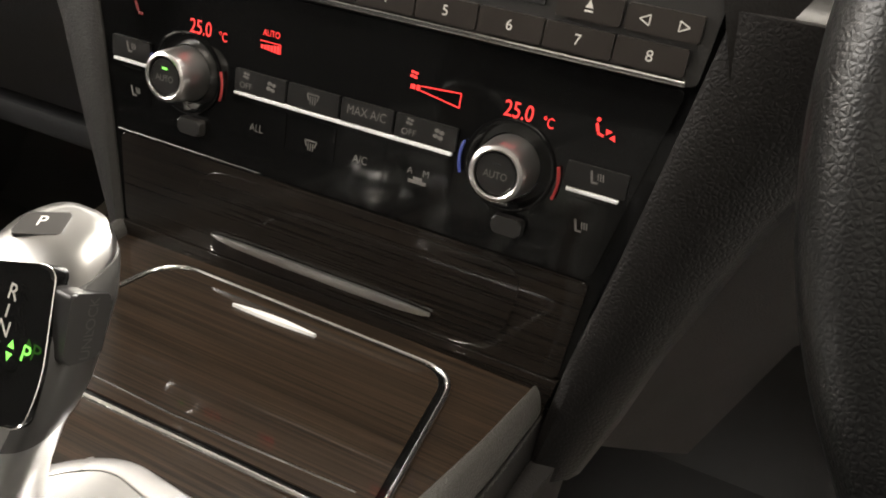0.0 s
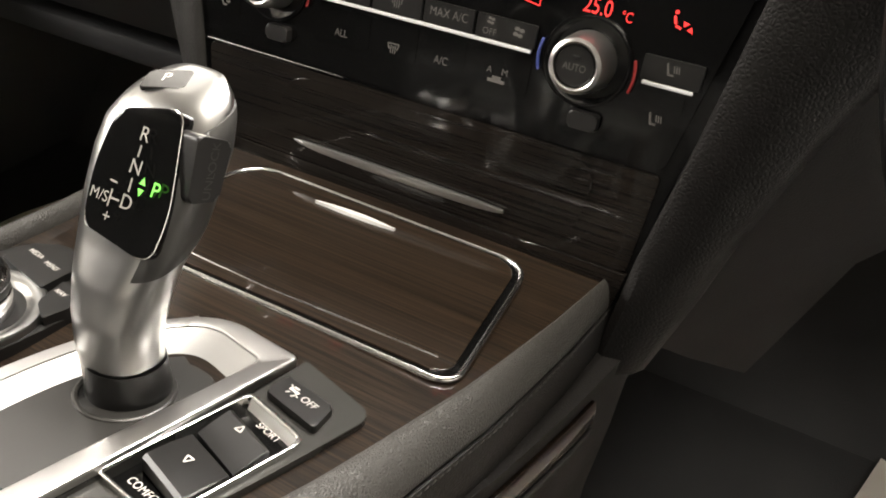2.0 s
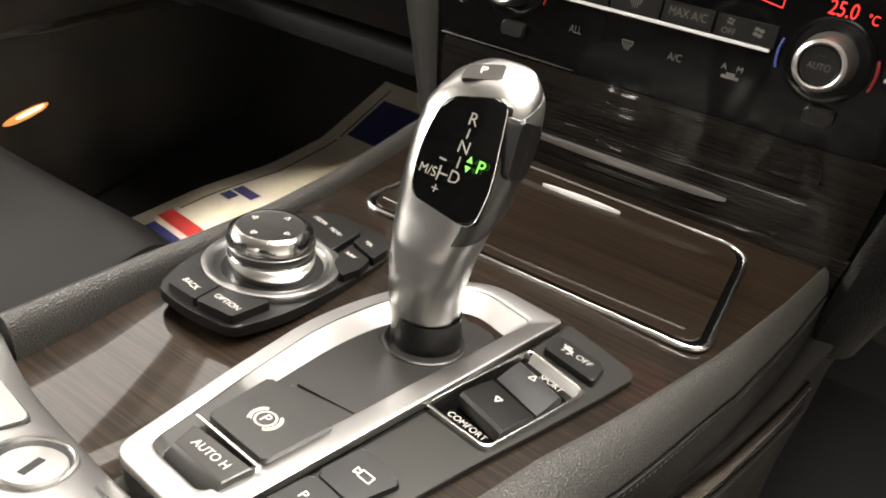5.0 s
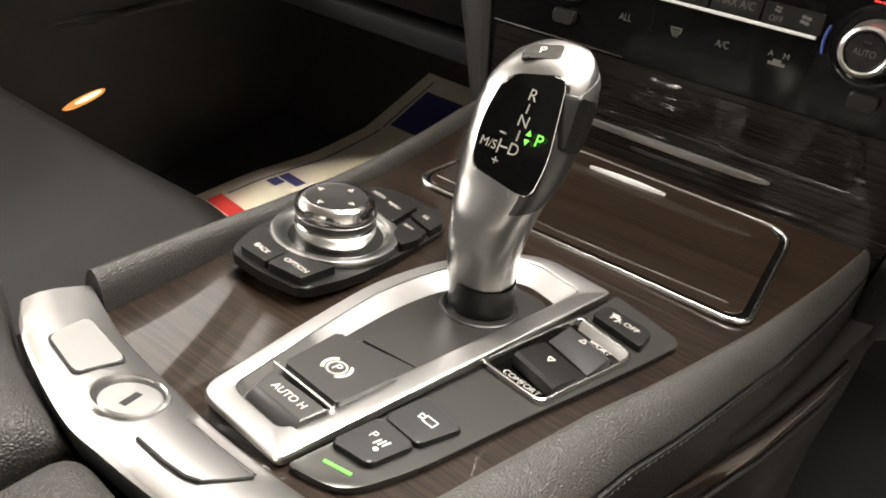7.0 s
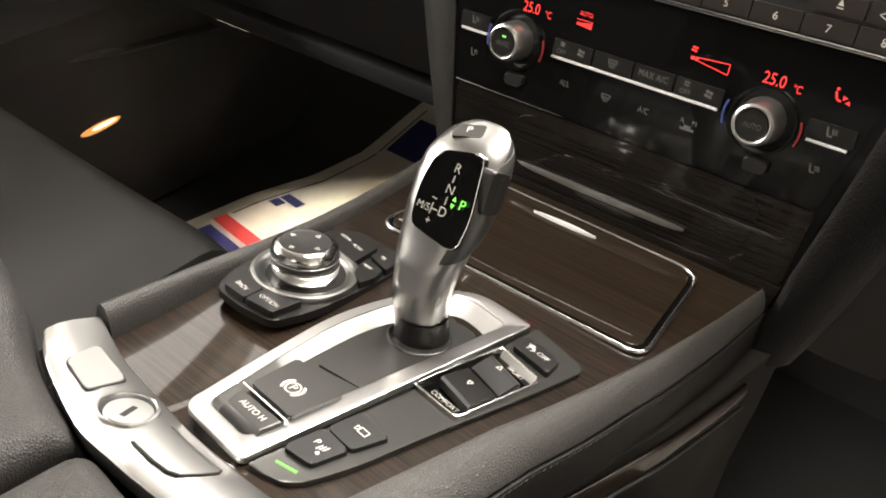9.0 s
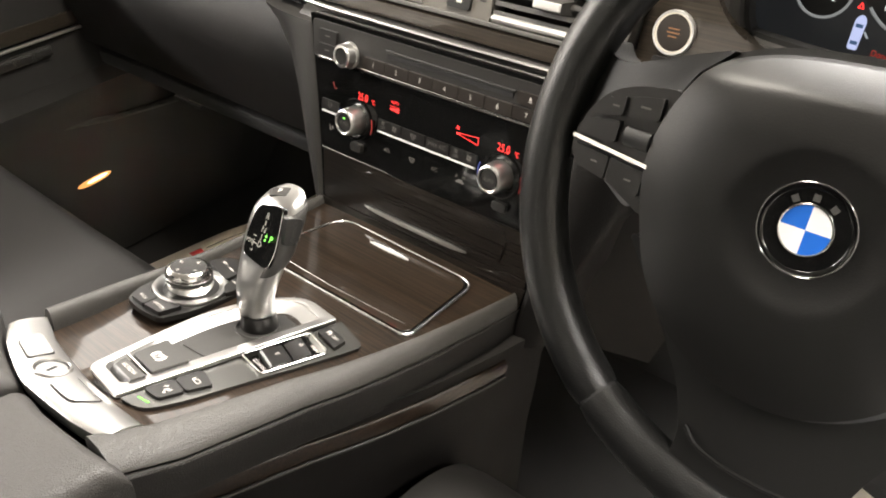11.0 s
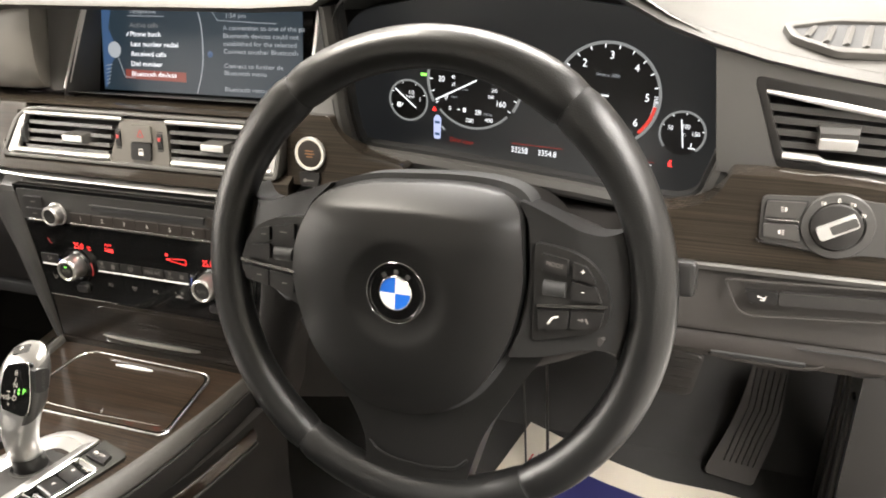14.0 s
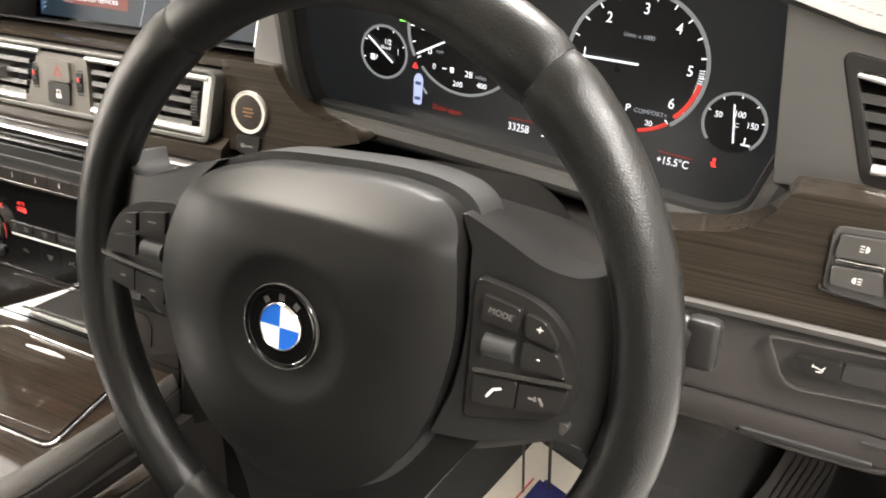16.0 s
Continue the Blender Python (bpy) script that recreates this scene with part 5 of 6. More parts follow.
radio = thing("radio_panel", "black audio panel with disc slot and numbered keys", "car radio", STACK)
part("face", slab(rounded([(-150, 44), (152, 44), (155, 78), (-153, 78)], 3), -2, 0.3, 0.5), black_soft, radio)
part("bright_line", box(-83, 148, 43.6, 46.2, -1, 2.4, 0.6), bright, radio, "bright line under the keys")
part("bright_line", box(-141, -117, 43.2, 45.4, -1, 2.2, 0.6), bright, radio)
for i in range(8):
    x = -81 + 28.5 * i
    kb = part("key", slab(rounded(rect(x + 0.4, x + 28.1, 47.2, 57.5), 0.9), -1, 2.8, 0.6), radio_key, radio)
    lettering("letter", str(i + 1), x + 14, 52.2, 2.9, 4.2, white_print, kb)
part("disc_slot", box(-52, 88, 62, 66.5, -1, 0.9, 0.4), rubber, radio, "dark disc slot")
part("slot_lip", box(-54, 90, 67, 69, -1, 2.2, 0.7), black_soft, radio)
for x0, x1, ic in ((93, 119, "e"), (120.5, 149, "a"), (-142, -117, ""), (-142, -117, "")):
    y0, y1 = (60, 70) if x0 > 0 else ((60, 71) if ic == "" and not radio.get("done") else (47, 57.5))
    kb = part("key", slab(rounded(rect(x0, x1, y0, y1), 0.9), -1, 2.6, 0.6), radio_key if x0 > 0 else key_black, radio)
    if ic == "e":
        part("icon", marks(arrow(106, 66, 2, 1.57) + [bar(104.3, 63.6, 107.7, 63.6, 0.7)], 2.7), white_print, kb)
    elif ic == "a":
        part("icon", marks(open_arrow(128, 65, 2.4, math.pi, 0.5) + open_arrow(142, 65, 2.4, 0, 0.5), 2.7), white_print, kb)
    else:
        part("icon", marks([bar(-132, (y0 + y1) / 2, -126, (y0 + y1) / 2, 1.2)], 2.7), dim_print, kb)
        radio["done"] = 1
del radio["done"]
vk = part("volume_knob", lathe([(12.5, 0), (12.2, 2), (11, 3), (10.6, 11), (9.8, 12.2), (8.2, 12.4), (7.8, 11)], 36, -100, 54), silver, radio, "silver volume knob")
part("cap", lathe([(7.9, 10.5), (7.8, 11.6), (0.1, 11.4)], 32, -100, 54), key_black, vk)

# ---- air vents ----


def rod(x0, x1, y, r, z):
    """A half round strip along x."""
    return loft([[(x, y + r * math.cos(a), z + 1.3 * r * math.sin(a)) for a in [math.pi * k / 8 for k in range(9)]] for x in (x0, x1)])


def ribbed_wheel(x0, x1, y0, y1, top, n=9):
    """The showing part of a ribbed wheel, one body with n ridges."""
    prof = []
    for k in range(4 * n + 1):
        u = k / (4 * n)
        rise = 1.1 if k % 4 in (1, 2) else 0.0
        prof.append((y0 + (y1 - y0) * u, top - 9.0 * (u - 0.5) ** 2 - 1.1 + rise))
    prof += [(y1, -5), (y0, -5)]
    return loft([[(x, y, z) for y, z in prof] for x in (x0, x1)])


def slats(th, x0, x1, ys, skew, z0=-14, z1=-3):
    for y in ys:
        part("slat", loft([[(x + skew * y, y - 0.9, z0), (x + skew * y, y + 1.2, z1), (x + skew * y, y - 2.6, z1 + 0.6), (x + skew * y, y - 3.4, z0)] for x in (x0, x1)]), slat_grey, th)


cv = thing("centre_air_vent", "silver framed centre air vents with black slats and hazard switch", "air vent", VENT)
fo = rounded([(-194, -21), (160, -21), (169, 35), (-160, 35.5)], [12, 8, 8, 26], 8)
fi = rounded([(-187, -17), (157, -17), (165.5, 32), (-156, 32)], [9, 6, 6, 22], 8)
part("surround", ring(fo, fi, -22, 1.5, 0.8), trim_grey, cv, "satin grey surround")
part("back", slab(fi, -40, -26), rubber, cv)
part("bright_line", rod(-152, -22, 28.6, 2.6, -1.6), vent_silver, cv, "bright upper strip")
part("bright_line", rod(32, 160, 28.6, 2.6, -1.6), vent_silver, cv, "bright upper strip")
part("bright_line", rod(-174, -42, -13.2, 3.2, -2.0), vent_silver, cv, "bright lower strip")
part("bright_line", rod(36, 153, -13.2, 3.2, -2.0), vent_silver, cv, "bright lower strip")
part("bright_end", slab(rounded([(-184, -16), (-171, -16), (-149, 31), (-155, 31)], 3), -6, 0.6, 0.8), vent_silver, cv, "bright end piece")
part("bright_end", slab(rounded([(150, -16), (156, -16), (164, 31), (157, 31)], 3), -6, 0.6, 0.8), vent_silver, cv, "bright end piece")
slats(cv, -156, -44, (19, 9.5, 0, -8), 0.28)
slats(cv, 34, 140, (19, 9.5, 0, -8), 0.0)
for x, y in ((-88, 4), (88, 6)):
    sl = part("slider", loft([[(x + 1 + s * 26, y + 10, -10), (x - 12.5 + s * 27, y + 4.6, 2.6), (x - 13 + s * 27, y + 3.8, 3.6), (x - 13 + s * 27, y - 3.4, 3.6), (x - 12.5 + s * 27, y - 4.2, 2.4), (x - 4 + s * 26, y - 4.2, -10)] for s in (0, 1)]), slat_grey, cv, "grey wedge shaped slider")
    part("slider_lip", box(x - 12.6, x + 13.6, y - 3.2, y + 3.6, 2, 4.6, 1.0), vent_silver, sl, "bright face of the slider")
sb = part("switch_block", slab(rounded([(-44, -18), (33, -18), (32, 29), (-25, 29)], 2), -20, -0.6, 0.6), trim_brown, cv, "grey brown switch block")
hz = part("hazard_button", slab(rounded([(-12, 7), (15, 7), (14, 23.5), (-10, 23.5)], 2), -2, 2.6, 0.8), trim_brown, sb, "hazard button with red triangle")
lk = part("lock_button", slab(rounded([(-13.5, -12.5), (12, -12.5), (13, 5.5), (-12, 5.5)], 2), -2, 1.8, 0.8), key_black, sb)
for dx, dy, w in ((-29, 8, 1), (23.5, 8, 1), (-158, 6, 1), (146, 6, 1)):
    wh = part("thumb_wheel", ribbed_wheel(dx - 3.2, dx + 3.2, dy - 11, dy + 11, 1.6), rubber, cv, "ribbed thumb wheel")
    if abs(dx) < 50:
        part("mark", box(dx - 1.6, dx + 1.6, dy + 0.4, dy + 4, 0.8, 1.9, 0.3), red_paint, wh)
part("icon", marks(open_arrow(1.5, 14.5, 4.6, math.pi / 2, 0.9), 2.7), red_paint, hz)
part("icon", marks([bar(-3, -5.5, 3, -5.5, 3.8), bar(-2, -3, -2, -0.8, 0.8), bar(2, -3, 2, -0.8, 0.8), bar(-2, -0.8, 2, -0.8, 0.8)], 1.9), white_print, lk)

st_ = thing("start_button", "round start button with lit ring in the wood trim", "start button", VENT @ pose(0, 0, -0.0085))
part("bezel", lathe([(16.2, -2), (16.2, 1.4), (15.6, 2.6), (14.0, 2.4), (13.2, 0)], 40, 192, 7), vent_silver, st_, "bright ring")
part("lit_ring", lathe([(14.2, 2.0), (14.1, 2.9), (13.3, 2.6), (13.2, 1.0)], 40, 192, 7), glow("start_ring", (1.0, 0.86, 0.66), 0.55), st_, "glowing warm ring")
sbn = part("button", lathe([(13.1, -2), (13.1, 1.2), (11.8, 2.0), (0.1, 1.5)], 40, 192, 7), radio_key, st_, "brown start button")
part("icon", marks([bar(187.6, 9.8, 196.4, 9.8, 1.1), bar(187.0, 7, 197, 7, 1.1), bar(188.6, 4.2, 195.4, 4.2, 1.1)], 2.0), glow("amber_sign", (1.0, 0.45, 0.16), 0.22), sbn)
sk = part("eco_button", slab(rounded([(181, -25), (200, -25), (203, -11), (180, -11)], 3), -2, 1.6, 0.7), key_black, st_)
part("icon", marks([bar(188, -19, 196, -19, 1.2), circle(186.5, -19, 2, 10)], 1.7), dim_print, sk)

RV = pose(0.0, 0.203, 0.0, 90)
def strip_ring(x, y0, y1, z):
    m_, h = (y0 + y1) / 2, (y1 - y0) / 2
    return [(x, m_ + h * math.cos(a), z + 1.2 * h * math.sin(a)) for a in [math.pi * k / 8 for k in range(9)]]


rv = thing("side_air_vent", "silver slatted air vent at the driver's end of the dash", "air vent", RV)
ro = rounded([(583, 642), (608, 564), (772, 561), (772, 612)], [8, 8, 4, 4], 5)
ri = rounded([(592, 632), (613, 571), (766, 567), (766, 603)], [4, 4, 3, 3], 5)
part("surround", ring(ro, ri, -8, 2.2, 1.0), black_soft, rv)
part("back", slab(ri, -40, -30), rubber, rv)
part("bright_line", loft([strip_ring(593, 627.5, 631, 0), strip_ring(640, 618, 625, 0), strip_ring(700, 607.5, 613.5, 0), strip_ring(766, 595, 600, 0)]), vent_silver, rv, "bright upper strip")
part("bright_line", loft([strip_ring(610.5, 571.5, 578, 0), strip_ring(636, 570.5, 577.5, 0), strip_ring(642, 569, 573.5, 0), strip_ring(700, 562, 569, 0), strip_ring(766, 559, 566, 0)]), vent_silver, rv, "bright lower strip")
for k in range(4):
    y = 613 - 10.5 * k
    part("slat", loft([[(x, y - d - 0.9, -20), (x, y - d + 1.8, -1), (x, y - d - 3.4, -0.2), (x, y - d - 4.2, -20)] for x, d in ((594 + 3.5 * k, -4), (766, 9 - 2.0 * k))]), slat_grey, rv)
sl = part("slider", loft([[(633 + s * 31, 604, -8), (634 + s * 29, 603.5, 4), (635 + s * 27, 600, 8), (635 + s * 27, 590, 8), (634 + s * 29, 586.5, 4), (633 + s * 31, 586, -8)] for s in (0, 1)]), slat_grey, rv, "grey slider")
part("slider_lip", box(635, 662, 586.5, 596, 5, 10, 1.4), vent_silver, sl, "bright lip of the slider")

tv = thing("defroster_vent", "pale wedge shaped grille in the dash top", "air vent", pose(0.645, 0.255, 0.6525, 0, 10.5, 0))
tx = [(-47, -2), (-40, -26), (-6, -39), (50, -16), (45, 58), (-6, 34)]
ti = [(-40, -4), (-34, -20), (-8, -30), (42.5, -10.5), (40, 48), (-8, 24)]
part("frame", ring(rounded(tx, 6), rounded(ti, 4), -2, 3.6, 1.2), dash_top_skin, tv, "pale grille frame")
part("well", slab(rounded(ti, 4), -1, 0.9), rubber, tv)
for k in range(5):
    x = -27 + 14.5 * k
    ya, yb = -21 + 2.6 * abs(k - 1.2), 6 + 8.0 * k
    part("slat", loft([[(x - 2 + dx, y, 0.8), (x + 1 + dx, y, 3.6), (x + 3.6 + dx, y, 3.2), (x + 2.5 + dx, y, 0.8)] for dx, y in ((-3, ya), (3, yb))]), dash_top_skin, tv)

# ---- centre display ----
disp_t = thing("centre_display", "wide centre display showing a phone menu under a dark hood", "display", SCREEN)
part("panel", slab(rounded([(-118, -36), (160, -36), (160, 70), (-104, 70)], 4), -14, -1), black_gloss, disp_t, "gloss black panel")
scr = part("screen", slab(rect(-108, 148, -31, 62), -2, 0), glow("screen_dark_blue", (0.028, 0.048, 0.066), 0.4), disp_t, "lit dark blue screen")
part("hood_floor", loft([[(-150, -33, 42), (-128, -34, -8)], [(184, -33, 46), (176, -34, -8)]], closed=False), dash_skin, disp_t)
part("left_wall", slab([(-132, -36), (-118, -36), (-104, 72), (-110, 72), (-72, 72)][:4], -14, 4, 0.8), dash_skin, disp_t)
part("bright_edge", loft([[(-129 + a, -29, 40), (-125 + a, -29, 42), (-123 + a, -29, 37), (-127 + a, -29, 35)] for a in (0,)] + [[(-95, 66, 38), (-91, 66, 40), (-89, 66, 35), (-93, 66, 33)]]), edge_silver_lit, disp_t, "bright edge strip")
part("bright_edge", loft([[(175, -30, 40), (179, -30, 42), (181, -30, 37), (177, -30, 35)], [(188, 70, 38), (192, 70, 40), (194, 70, 35), (190, 70, 33)]]), edge_silver_lit, disp_t, "bright edge strip")
part("left_cheek", loft([[(-124, -38, 45), (-116, -36, -6)], [(-90, 72, 36), (-103, 72, -6)]], closed=False), dash_skin, disp_t)
part("right_cheek", loft([[(179, -38, 45), (162, -36, -6)], [(190, 72, 36), (164, 72, -6)]], closed=False), dash_skin, disp_t)
part("divider", tube(smooth_path([(21, 60, 0.3), (26, 40, 0.3), (27, 10, 0.3), (24, -10, 0.3), (18, -30, 0.3)]), 0.6, 5), glow_grey, scr)
part("blue_fan", marks([[(-106, 60), (-92, 60), (-98, 36), (-86, 12), (-97, -4), (-104, -28), (-107, -28)]], 0.02, 0.1), glow_blue, scr)
part("orb", lathe([(9, 0.05), (7, 0.8), (0.1, 1.2)], 24, -91, 13), glow_grey, scr)
for ln in [(-104, -5 - 4 * k, -95 - k, -3 - 4 * k) for k in range(6)] + [(-86, 4, -78, -16), (-78, -16, -64, -16.6), (40, 56, 47, 47), (47, 47, 118, 45), (-70, 50, -22, 50)]:
    part("menu_line", marks([bar(*ln, 0.7)], 0.1), glow_grey, scr)
part("highlight", slab(rounded([(-77, -17.5), (4, -19), (4, -8.5), (-77, -7.5)], 1), 0.02, 0.15), glow("red_highlight", (0.62, 0.12, 0.08), 0.22), scr, "lit red menu bar")
for words, x, y, mt in (("Telephone", -68, 55, glow_grey), ("Active calls", -68, 40, glow("faint_display", (0.5, 0.5, 0.5), 0.25)), ("Phone book", -68, 30.5, glow_white), ("Last number redial", -68, 19.8, glow_white), ("Received calls", -68, 9.2, glow_white), ("Dial number", -69, -1.5, glow_white), ("Bluetooth devices", -69, -12.5, glow_white)):
    lettering("letter", words, x, y, 0.25, 5.0, mt, scr, 0.3, align="LEFT", narrow=1.16)
part("tick", marks([bar(-73, 30, -72, 28.5, 0.7), bar(-72, 28.5, -70, 32.5, 0.7)], 0.2), glow_white, scr)
for words, x, y in (("1:54 pm", 56, 52), ("A connection to one of the pa", 53, 39.5), ("Bluetooth devices could not", 53, 31.5), ("established for the selected", 53, 23.5), ("Connect another Bluetooth", 53, 15.5), ("Connect to further de", 53, 0.5), ("Bluetooth menu", 53, -7), ("Bluetooth menu", 53, -24)):
    lettering("letter", words, x, y, 0.25, 4.6, glow_grey, scr, 0.3, align="LEFT", narrow=1.2)
part("orb", lathe([(3.5, 0.05), (0.1, 0.8)], 16, 36, 12), glow_blue, scr)

# ---- instruments ----
clus = thing("instrument_cluster", "black instrument cluster with lit white dials", "instrument cluster", CLUSTER)
cl = rounded([(-210, -66), (150, -72), (174, -30), (174, 60), (120, 108), (-60, 118), (-200, 85), (-210, 20)], [16, 16, 16, 30, 40, 60, 40, 20], 6)
part("face", slab(cl, -6, 0), cluster_hazed, clus, "gloss black face, faint glow added for haze")


def on_dial(cx, cy, r, deg):
    a = math.radians(deg)
    return cx + r * math.cos(a), cy + r * math.sin(a)


def dial(name, label, cx, cy, r, a0, a1, ticks, nums, hand, hand_len, rim_arc=None, small=False):
    d = part(name, lathe([(r, 0.2), (r, 0.7), (0.1, 0.7)], 48, cx, cy), cluster_glass, clus, label)
    ra = rim_arc or (0, 360)
    n = 48
    part("rim", tube([(*on_dial(cx, cy, r, ra[0] + (ra[1] - ra[0]) * i / n), 1.2) for i in range(n + (0 if ra[1] - ra[0] == 360 else 1))], 1.35 if not small else 1.0, 6, ra[1] - ra[0] == 360), dial_rim, d, "pale grey lit rim")
    sh = []
    for k in range(ticks + 1):
        a = a0 + (a1 - a0) * k / ticks
        sh.append(bar(*on_dial(cx, cy, r * 0.97, a), *on_dial(cx, cy, r * (0.86 if small else 0.9), a), 0.9 if not small else 0.7))
    part("scale", marks(sh, 0.8), glow_white, d)
    for words, a, rr, cap in nums:
        lettering("number", words, *on_dial(cx, cy, r * rr, a), 0.9, cap, glow_white, d, narrow=0.88)
    part("needle", slab(bar(*on_dial(cx, cy, hand_len[0], hand), *on_dial(cx, cy, hand_len[1], hand), 1.3 if not small else 0.9), 2.0, 2.8), glow_white, d, "white needle")
    return d


fd = dial("fuel_gauge", "", -133, 5.4, 20, 200, 20, 4, [("1/2", 70, 0.42, 4.0), ("1", 8, 0.62, 4.2)], 142, (-11, 17.5), small=True)
lettering("number", "Diesel", -131.5, 9, 0.9, 2.4, glow_white, fd)
part("icon", marks([bar(-145, 0, -141, 0, 4.5), bar(-140, -1, -139, 2, 0.7)], 0.8), glow_white, fd)
SPX, SPY = -65, 31
mph = [(str(v), 212.6 - 1.55 * v, 0.71, 5.4) for v in range(0, 161, 20)]
kmh = [(str(v), 212.6 - 0.963 * v, 0.46, 3.2) for v in range(20, 261, 20)]
spd = dial("speedometer", "", SPX, SPY, 47.3, 212.6, -35.4, 16, mph + kmh, 209, (-3, 44), rim_arc=(-32, 210))
part("range_rim", tube([(*on_dial(SPX, SPY, 46, 222 + 96 * i / 20), 1.2) for i in range(21)], 1.1, 6), dial_rim, spd)
lettering("number", "mph", SPX - 20, SPY - 17, 0.9, 2.4, glow_grey, spd)
lettering("number", "km/h", SPX - 9, SPY - 9, 0.9, 2.2, glow_grey, spd)
lettering("number", "28", -60, 1, 0.9, 4.6, glow_white, spd)
lettering("number", "miles", -50, 0.4, 0.9, 3.0, glow_grey, spd)
lettering("number", "200", -68.4, -8, 0.9, 3.8, glow_white, spd)
lettering("number", "400", -48.7, -5.6, 0.9, 3.8, glow_white, spd)
lettering("number", "0", -89, 2, 0.9, 3.8, glow_white, spd)
part("icon", marks([bar(-82, 2, -78.5, 2, 0.8), bar(-75.5, 2, -72.5, 2, 4)], 0.8), glow_white, spd)
rpm = dial("rev_counter", "", 62, 31.8, 47.8, 180, -52, 14, [("1", 178, 0.76, 7), ("2", 130, 0.74, 7), ("3", 88, 0.76, 7), ("4", 48, 0.76, 7), ("5", 2, 0.76, 7), ("6", -38, 0.76, 7)], 181, (-2, 38), rim_arc=(-50, 218))
lettering("number", "1/min x 1000", 61, 50, 0.9, 2.8, glow_grey, rpm)
part("red_zone", tube([(*on_dial(62, 31.8, 44.6, -8 - 36 * i / 12), 1.0) for i in range(13)], 1.5, 6), glow("red_zone", (0.9, 0.06, 0.04), 0.5), rpm, "red zone")
part("fine_scale", marks([bar(*on_dial(62, 31.8, 46, 4 - 2.2 * k), *on_dial(62, 31.8, 42.4, 4 - 2.2 * k), 0.5) for k in range(10)], 0.8), glow_white, rpm)
part("eco_rim", tube([(*on_dial(62, 31.8, 46, 222 + 40 * i / 12), 1.0) for i in range(13)], 1.4, 6), glow_blue, rpm)
part("eco_red", tube([(*on_dial(62, 31.8, 46, 282 + 26 * i / 12), 1.0) for i in range(13)], 1.4, 6), glow("red_zone_low", (0.9, 0.06, 0.04), 0.45), rpm)
lettering("number", "P", 62, 1.0, 0.9, 5, glow_white, rpm)
lettering("number", "COMFORT+", 78, 0.5, 0.9, 3, glow_grey, rpm)
lettering("number", "40", 61, -8.0, 0.9, 3.6, glow_white, rpm)
lettering("number", "20", 78, -7.0, 0.9, 3.6, glow_white, rpm)
tg = dial("oil_temperature_gauge", "", 133, 5, 20, 160, 10, 4, [("50", 160, 0.58, 4.0), ("100", 70, 0.34, 4.0), ("150", 2, 0.58, 4.0)], 100, (-13, 13), rim_arc=(-48, 222), small=True)
lettering("number", "°C", 134, 4, 0.9, 2.8, glow_white, tg)
part("icon", marks([bar(140, -8, 146, -8, 1.0), bar(142, -7, 142, -3, 0.8)], 0.8), glow_white, tg)
part("belt_lamp", marks([circle(126, -22.5, 1.2, 8), bar(126, -27.5, 126, -24.3, 2.4), bar(123.8, -24.5, 128.2, -27.5, 0.6)], 0.2), glow_red, clus, "lit red belt lamp")
part("beam_lamp", marks([bar(-120.5, 32.5, -114.5, 32.5, 2.6)], 0.2), glow_green, clus, "lit green lamp")
lettering("number", "33258", -16.4, -31.4, 0.3, 5.6, glow_white, clus, narrow=0.85)
lettering("number", "3354.8", 11.2, -31.2, 0.3, 5.6, glow_white, clus, narrow=0.85)
lettering("number", "+15.5°C", 99, -31, 0.3, 5.4, glow_white, clus, narrow=0.85)
red_line = glow("red_line_display", (0.8, 0.05, 0.03), 0.3)
for ln in ((-25, -25, 26, -24.5, 0.6), (88, -25, 112, -26, 0.6)):
    part("red_line", marks([bar(*ln)], 0.2), red_line, clus, "lit red line")
lettering("number", "Door open", -76, -29.7, 0.3, 4.2, red_line, clus, -2, narrow=0.9)
SH = Matrix.Translation((6.5, -2.6, 0))
cs = part("car_sign", slab(rounded([(-112, -28), (-105, -28), (-104.5, -7), (-107, -3.5), (-110, -3.5), (-112.5, -7)], 2), 0.1, 0.5), glow("car_sign", (0.45, 0.5, 0.75), 0.7), clus, "lit car picture", m=SH)
part("window", marks([bar(-111, -11, -106, -11, 2.6), bar(-111, -23, -106, -23, 2.6)], 0.55), glow_blue, cs, m=SH)
part("open_flap", marks([bar(-104, -14, -100.5, -18, 1.4)], 0.5), glow_grey, cs, m=SH)
part("warning_sign", marks(open_arrow(-112, 2, 2.4, 1.57, 0.7), 0.2), glow_red, clus, m=SH)

# ---- steering wheel ----
wheel = thing("steering_wheel", "black leather three spoke steering wheel with round badge", "steering wheel", WHEEL)
CX, CY, RR = 1.0, 8.5, 167.2


def rim_ring(a, bulge=0.0, n=20):
    """Section of the rim at the angle a, a little thicker at ten and two."""
    deg = math.degrees(a) % 360
    thumb = 2.6 * math.exp(-((deg - 55) / 18) ** 2) + 1.6 * math.exp(-((deg - 135) / 16) ** 2)
    rs, rz = 15.4 + thumb + bulge, 14.0 + 0.6 * thumb + bulge
    out = []
    for i in range(n):
        b = 2 * math.pi * i / n
        r = RR + rs * math.cos(b)
        x, y = CX + r * math.cos(a), CY + r * math.sin(a)
        out.append((x, y, -10 + 0.017 * x - 0.008 * y + rz * math.sin(b)))
    return out


